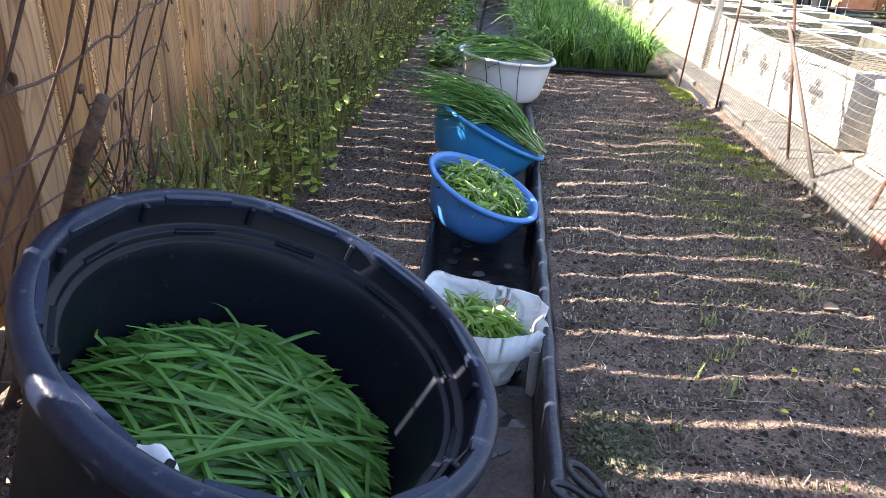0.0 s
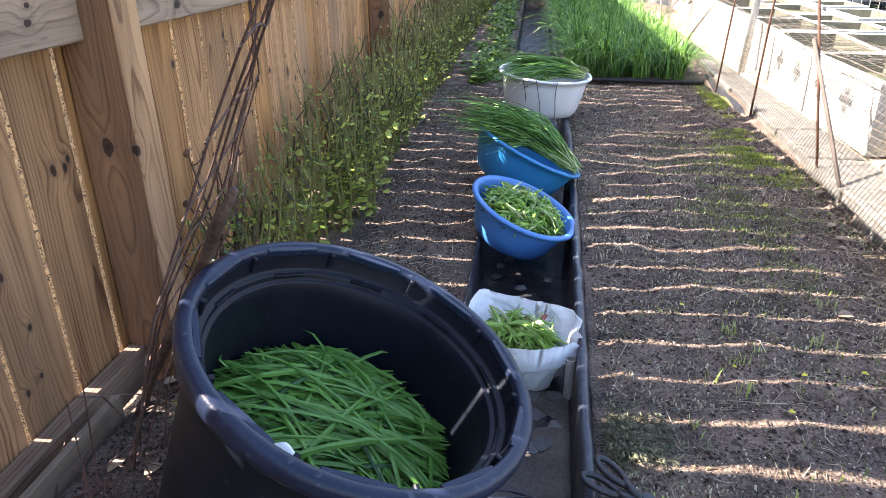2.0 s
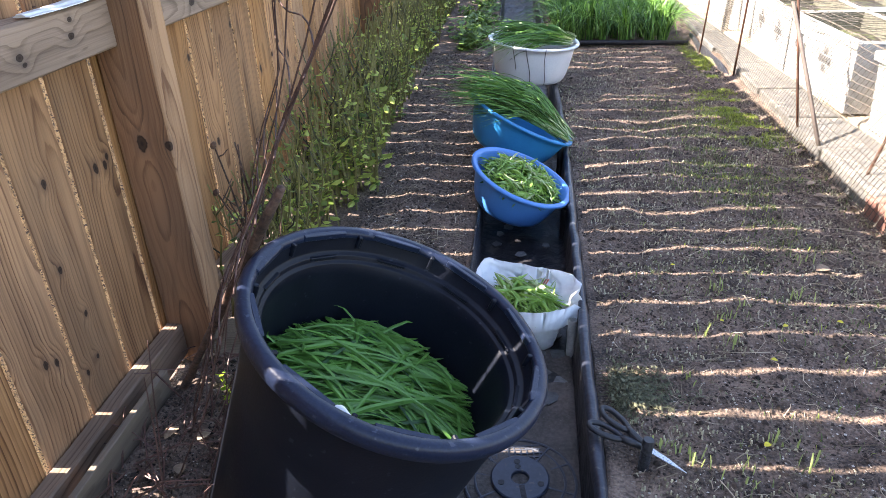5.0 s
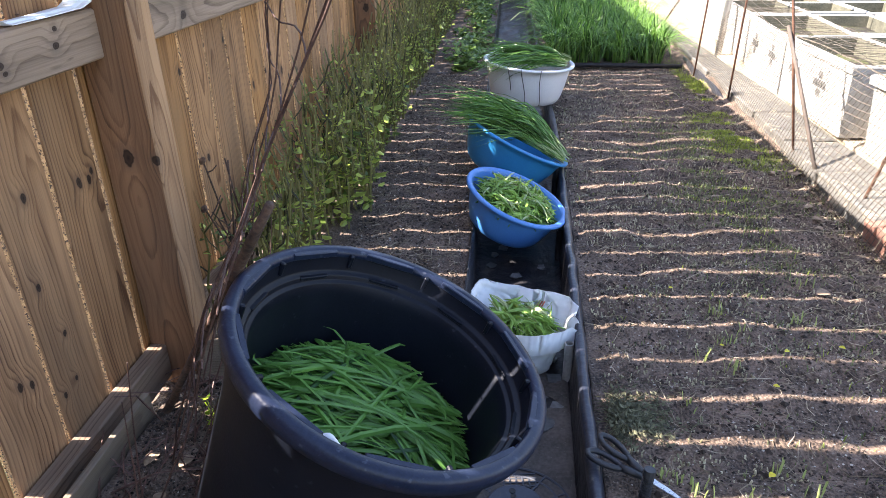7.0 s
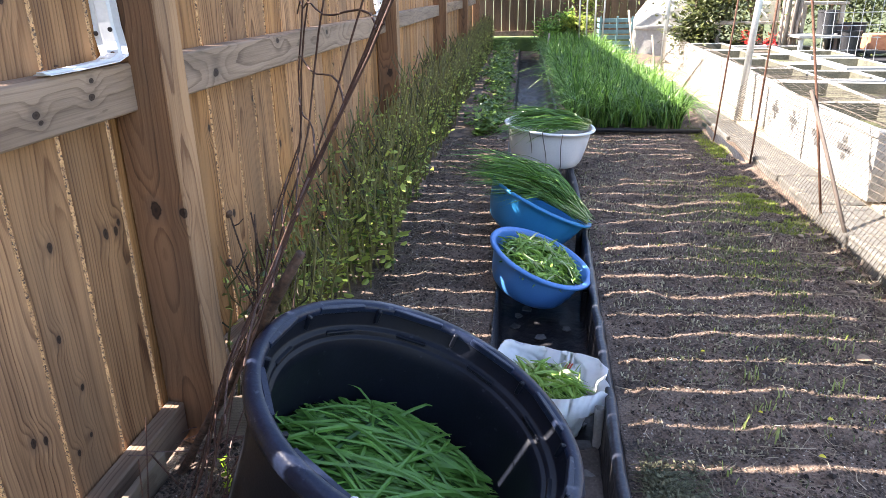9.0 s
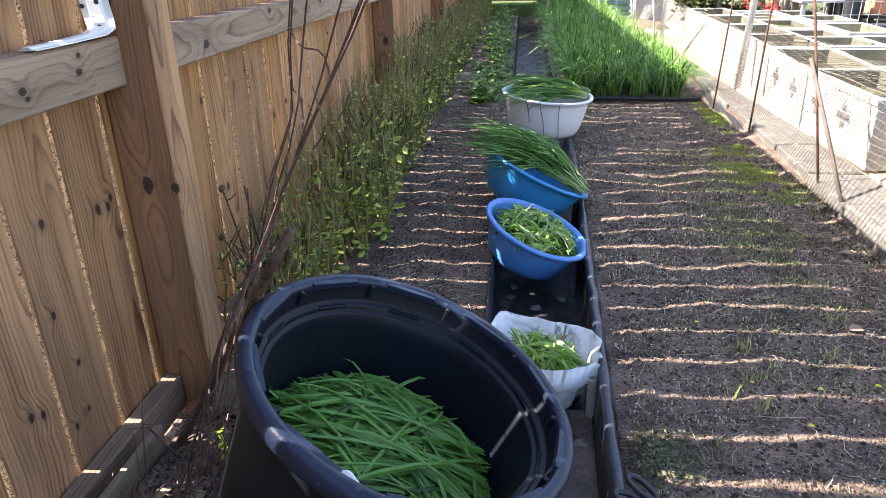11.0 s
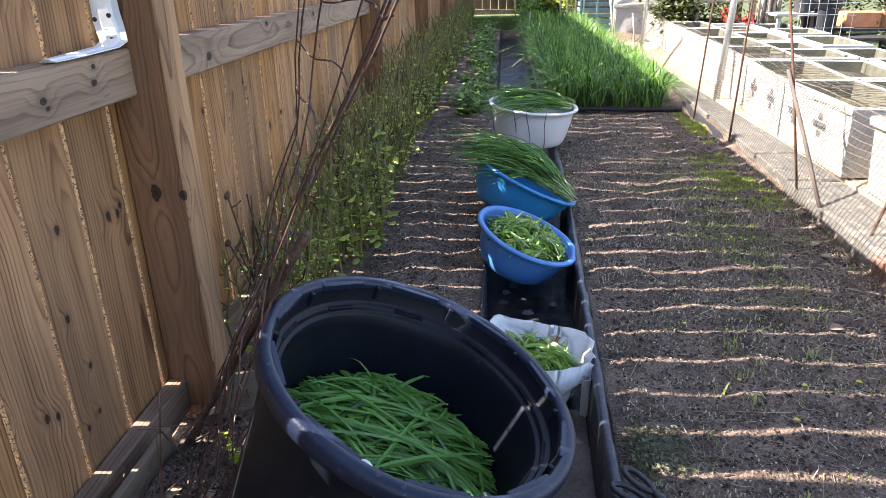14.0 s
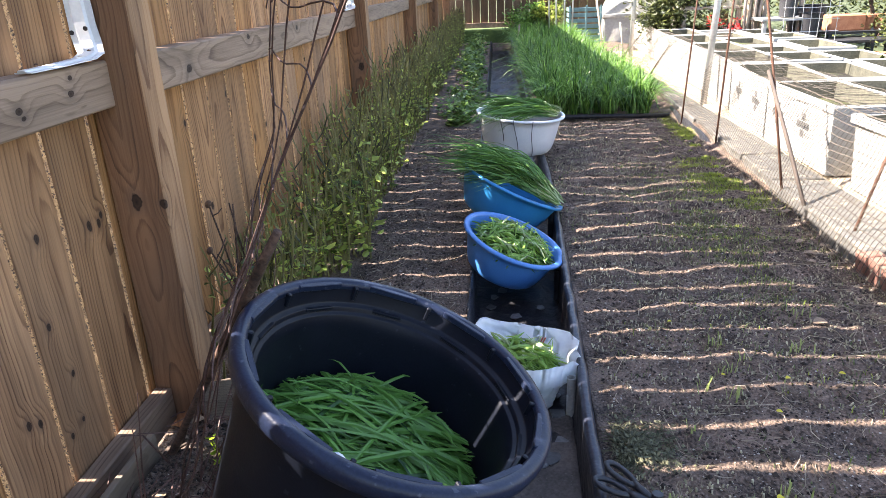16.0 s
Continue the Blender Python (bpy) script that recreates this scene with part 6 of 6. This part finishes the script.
def shrub(name, label, x, y, z, w, h, count, size, seed, mat, trunk=True):
    """A bush: bent stems from one foot and a ragged crown of single leaves."""
    r = random.Random(seed)
    ob = thing(name, label, "shrub", at=pose(x, y, z))
    if trunk:
        for k in range(7):
            a = r.uniform(0, 6.28)
            part("limb", Geo().tube([(0, 0, 0), (math.cos(a) * w * 0.12, math.sin(a) * w * 0.12, h * 0.35), (math.cos(a) * w * 0.33, math.sin(a) * w * 0.33, h * 0.85)], [0.022, 0.016, 0.006], 6), M_BARK, ob)
    g = Geo()
    count = int(count * 1.8)
    lobes = [(r.uniform(-0.5, 0.5) * w, r.uniform(-0.4, 0.4) * w, h * r.uniform(0.25, 0.95), w * r.uniform(0.14, 0.3)) for k in range(16)]
    for i in range(count):
        lx, ly, lz, lr = lobes[r.randrange(16)]
        leaf(g, r, Vector((lx + r.gauss(0, lr * 0.6), ly + r.gauss(0, lr * 0.6), max(0.02, lz + r.gauss(0, lr * 0.6)))), size * r.uniform(0.6, 1.4))
    tagged(part("crown", g, mat, ob), kind="stuff")
    return ob


def pot(x, y, z, r, h, mat, label):
    g = Geo().lathe([(r * 0.68, 0), (r * 0.92, h * 0.82), (r, h * 0.83), (r, h), (r * 0.9, h), (r * 0.84, h * 0.85), (r * 0.8, h * 0.8), (0, h * 0.8)], 28)
    return tagged(part("plant_pot", g, mat, smooth=False, at=pose(x, y, z)), label, "pot", "plant pots")


def table(x0, x1, y0, y1, z, mat, label):
    ob = thing("garden_table", label, "table", at=pose((x0 + x1) / 2, (y0 + y1) / 2, 0))
    w, d = (x1 - x0) / 2, (y1 - y0) / 2
    part("tabletop", Geo().box((-w, -d, z - 0.03), (w, d, z), 0.004), mat, ob)
    for sx in (-1, 1):
        for sy in (-1, 1):
            part("leg", Geo().box((sx * (w - 0.05) - 0.02, sy * (d - 0.05) - 0.02, 0), (sx * (w - 0.05) + 0.02, sy * (d - 0.05) + 0.02, z - 0.031), 0.003), mat, ob)
    return ob


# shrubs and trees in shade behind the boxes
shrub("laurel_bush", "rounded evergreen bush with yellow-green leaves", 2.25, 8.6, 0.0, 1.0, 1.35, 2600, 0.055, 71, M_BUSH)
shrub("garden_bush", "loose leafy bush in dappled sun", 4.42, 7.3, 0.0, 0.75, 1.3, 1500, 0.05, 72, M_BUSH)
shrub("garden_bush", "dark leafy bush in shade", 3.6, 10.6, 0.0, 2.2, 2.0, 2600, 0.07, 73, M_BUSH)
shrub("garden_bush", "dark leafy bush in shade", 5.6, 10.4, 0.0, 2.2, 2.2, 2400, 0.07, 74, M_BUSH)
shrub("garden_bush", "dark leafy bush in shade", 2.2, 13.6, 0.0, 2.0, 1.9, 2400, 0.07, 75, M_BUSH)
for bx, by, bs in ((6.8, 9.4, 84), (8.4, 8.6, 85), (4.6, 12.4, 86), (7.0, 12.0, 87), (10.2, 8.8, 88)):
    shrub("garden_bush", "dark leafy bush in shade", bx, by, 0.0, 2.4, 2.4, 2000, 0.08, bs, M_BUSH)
shrub("climber", "yellow-green climber at the fence end", 1.02, 11.9, 0.15, 0.45, 1.2, 1600, 0.05, 76, M_LEAF)
shrub("garden_bush", "leafy bush at the far bed end", 0.75, 12.2, 0.1, 0.6, 0.5, 1200, 0.06, 77, M_GRASS, False)
# bundle of pale cane trunks
tree = thing("cane_clump", "clump of pale upright bare trunks", "tree", at=pose(3.02, 8.2, 0))
r = random.Random(81)
for k in range(11):
    a, b = r.uniform(-0.13, 0.13), r.uniform(-0.1, 0.1)
    part("trunk", Geo().tube([(a, b, 0), (a + r.uniform(-0.04, 0.04), b, 0.6), (a * 1.7 + r.uniform(-0.06, 0.06), b * 1.5, 1.9)], [0.022, 0.018, 0.013], 7), M_GREYWOOD if k % 2 else M_OLDWOOD, tree, smooth=True)
table(2.25, 2.95, 8.2, 8.7, 0.64, M_OLDWOOD, "weathered wooden garden table")
pot(2.84, 8.35, 0.64, 0.125, 0.215, M_CREAM, "cream plastic plant pot on a table")
shrub("flowering_plant", "small plant with bright red flowers", 2.60, 8.0, 0.36, 0.14, 0.20, 45, 0.035, 82, M_RED, False)
shrub("flowering_plant", "small plant with bright red flowers", 2.78, 7.95, 0.36, 0.15, 0.16, 40, 0.035, 83, M_RED, False)
table(2.45, 2.95, 7.75, 8.15, 0.36, M_OLDWOOD, "low weathered plank table")
table(3.02, 3.60, 7.8, 8.2, 0.51, M_BOX, "white topped garden stand")
table(3.15, 3.65, 8.2, 8.6, 0.84, M_OLDWOOD, "tall weathered plant stand")
table(3.30, 4.30, 7.5, 8.0, 0.28, M_DARK, "low dark plank stand")
g = Geo().lathe([(0.085, 0), (0.100, 0.22), (0.106, 0.225), (0.106, 0.245), (0.096, 0.245), (0.09, 0.16), (0, 0.16)], 28)
tagged(part("dark_bin", g, M_DARK, at=pose(3.32, 7.9, 0.52)), "dark grey plastic bin on a stand", "bin")
for x, y, z in ((3.62, 8.3, 0.0), (3.86, 8.45, 0.0), (3.55, 7.85, 0.285)):
    g = Geo().lathe([(0.09, 0), (0.115, 0.26 if z else 0.6), (0.125, 0.27 if z else 0.61), (0.11, 0.27 if z else 0.61), (0.1, 0.2), (0, 0.2)], 24)
    tagged(part("dark_bin", g, M_DARK, at=pose(x, y, z)), "dark grey plastic bin among pots", "bin")
part("trough", Geo().box((-0.19, -0.10, 0), (0.19, 0.10, 0.17), 0.012), M_TERRA, at=pose(3.98, 8.0, 0.345))
tagged(bpy.data.objects["trough"], "long orange terracotta planting trough", "trough")
table(3.75, 4.5, 7.85, 8.3, 0.345, M_DARK, "low dark plank stand")
for x, z in ((4.22, 0.345), (4.38, 0.345), (4.12, 0.0)):
    pot(x, 8.0 if z else 7.4, z, 0.085, 0.16, M_TERRA, "orange terracotta plant pot")
# black nursery pots crowded behind the boxes
r = random.Random(93)
for k in range(26):
    x, y = 3.0 + 0.36 * (k % 9) + r.uniform(-0.1, 0.1), 5.2 + 0.62 * (k // 9) + r.uniform(-0.2, 0.2)
    x += 0.25 * (y - 5.2)
    pr, ph = r.uniform(0.10, 0.16), r.uniform(0.18, 0.30)
    pot(x, y, 0.0, pr, ph, M_DARK, "black plastic nursery pot with soil")
    if k % 7 == 0:
        shrub("potted_plant", "small leafy plant in a black pot", x, y, ph * 0.8, 0.22, r.uniform(0.18, 0.34), 160, 0.05, 200 + k, M_BUSH, False)
# wire trellis
trel = thing("wire_trellis", "grey wire trellis with square mesh", "trellis", at=pose(3.06, 7.3, 0.3))
for k in range(7):
    part("wire", Geo().tube([(0.088 * k + 0.01 * math.sin(k), 0, 0), (0.088 * k, 0.02, 0.5), (0.088 * k + 0.02, 0, 1.2)], 0.0035, 5), M_GALV, trel)
for k in range(9):
    part("wire", Geo().tube([(-0.02, 0, 0.1 + 0.12 * k), (0.28, 0.01, 0.1 + 0.12 * k + 0.01 * math.sin(2 * k)), (0.55, 0, 0.1 + 0.12 * k)], 0.0035, 5), M_GALV, trel)
# covered thing at the far end
g = Geo()
levels = [(0.46, 0.36, 0.0, 0.0), (0.45, 0.35, 0.40, 0.0), (0.475, 0.375, 0.405, 0.0), (0.475, 0.375, 0.45, 0.0), (0.45, 0.35, 0.46, 0.0), (0.40, 0.32, 0.62, 0.03), (0.29, 0.26, 0.82, 0.08), (0.26, 0.23, 0.84, 0.08)]
for hx, hy, z, dx in levels:
    for k in range(20):
        a = 2 * math.pi * (k + 0.5) / 20
        ca, sa = math.cos(a), math.sin(a)
        f = 1 / max(abs(ca), abs(sa)) ** 0.8
        g.v.append((dx + hx * ca * f + 0.008 * math.sin(5 * a + 7 * z), hy * sa * f + 0.008 * math.sin(4 * a + 9 * z), z))
for j in range(len(levels) - 1):
    for k in range(20):
        g.f.append((j * 20 + k, j * 20 + (k + 1) % 20, j * 20 + 20 + (k + 1) % 20, j * 20 + 20 + k))
g.f.append(tuple((len(levels) - 1) * 20 + k for k in range(20)))
tagged(part("covered_bin", g, M_CLOTH, at=pose(2.28, 11.6, 0.0)), "pale grey plastic bin with a sloping lid", "bin")
g = Geo().lathe([(0.11, 0), (0.13, 0.28), (0.14, 0.29), (0.12, 0.29), (0.11, 0.1), (0, 0.1)], 24)
tagged(part("grey_bucket", g, M_GALV, at=pose(2.36, 11.55, 0.842)), "grey bucket standing on a pale bin", "bucket")
M_TEALBOX = surface("teal_crate", (0.10, 0.20, 0.21), (0.17, 0.29, 0.30), 12, 0.5, 0.1, 60, vary=0)
crate = thing("plastic_crate", "teal slatted plastic crate", "crate", at=pose(1.55, 11.5, 0.0))
for k in range(7):
    part("slat", Geo().box((-0.26, -0.2, 0.085 * k), (0.26, -0.185, 0.085 * k + 0.06), 0.004), M_TEALBOX, crate)
    part("slat", Geo().box((-0.26, -0.184, 0.085 * k), (-0.245, 0.2, 0.085 * k + 0.06), 0.004), M_TEALBOX, crate)
for xx in (-0.26, 0, 0.23):
    part("corner_post", Geo().box((xx, -0.212, 0), (xx + 0.03, -0.201, 0.6), 0.003), M_TEALBOX, crate)
# poles at the far end
for x, y in ((0.98, 11.2), (1.10, 11.3), (1.22, 11.25), (1.33, 11.2)):
    stake("bean_pole", "pale thin pole standing at the bed's end", "pole", [(x, y, -0.05), (x + rnd.uniform(-0.04, 0.04), y, 1.6)], 0.012, M_GALV, 8, "bean poles")
stake("wooden_stake", "pale leaning wooden stake", "stake", [(1.52, 9.0, 0), (1.42, 9.2, 0.75)], 0.013, M_OLDWOOD, 7)
stake("wooden_stake", "pale leaning wooden stake", "stake", [(1.66, 8.3, 0), (1.58, 8.3, 0.5)], 0.010, M_OLDWOOD, 7)
stake("wooden_stake", "thin leaning wooden stake", "stake", [(0.42, 10.2, 0), (0.47, 10.2, 0.42)], 0.012, M_OLDWOOD, 7)
# raised turf strip under the back fence
M_TURF = surface("turf", (0.05, 0.09, 0.02), (0.14, 0.20, 0.05), 8, 0.95, 0.9, 90, vary=0)
part("turf_bank", Geo().box((-0.75, CH_END + 0.01, -0.1), (3.0, 16.0, 0.20), 0.02), M_TURF)
tagged(bpy.data.objects["turf_bank"], "raised grassy bank below the back fence", "bank", kind="structure")
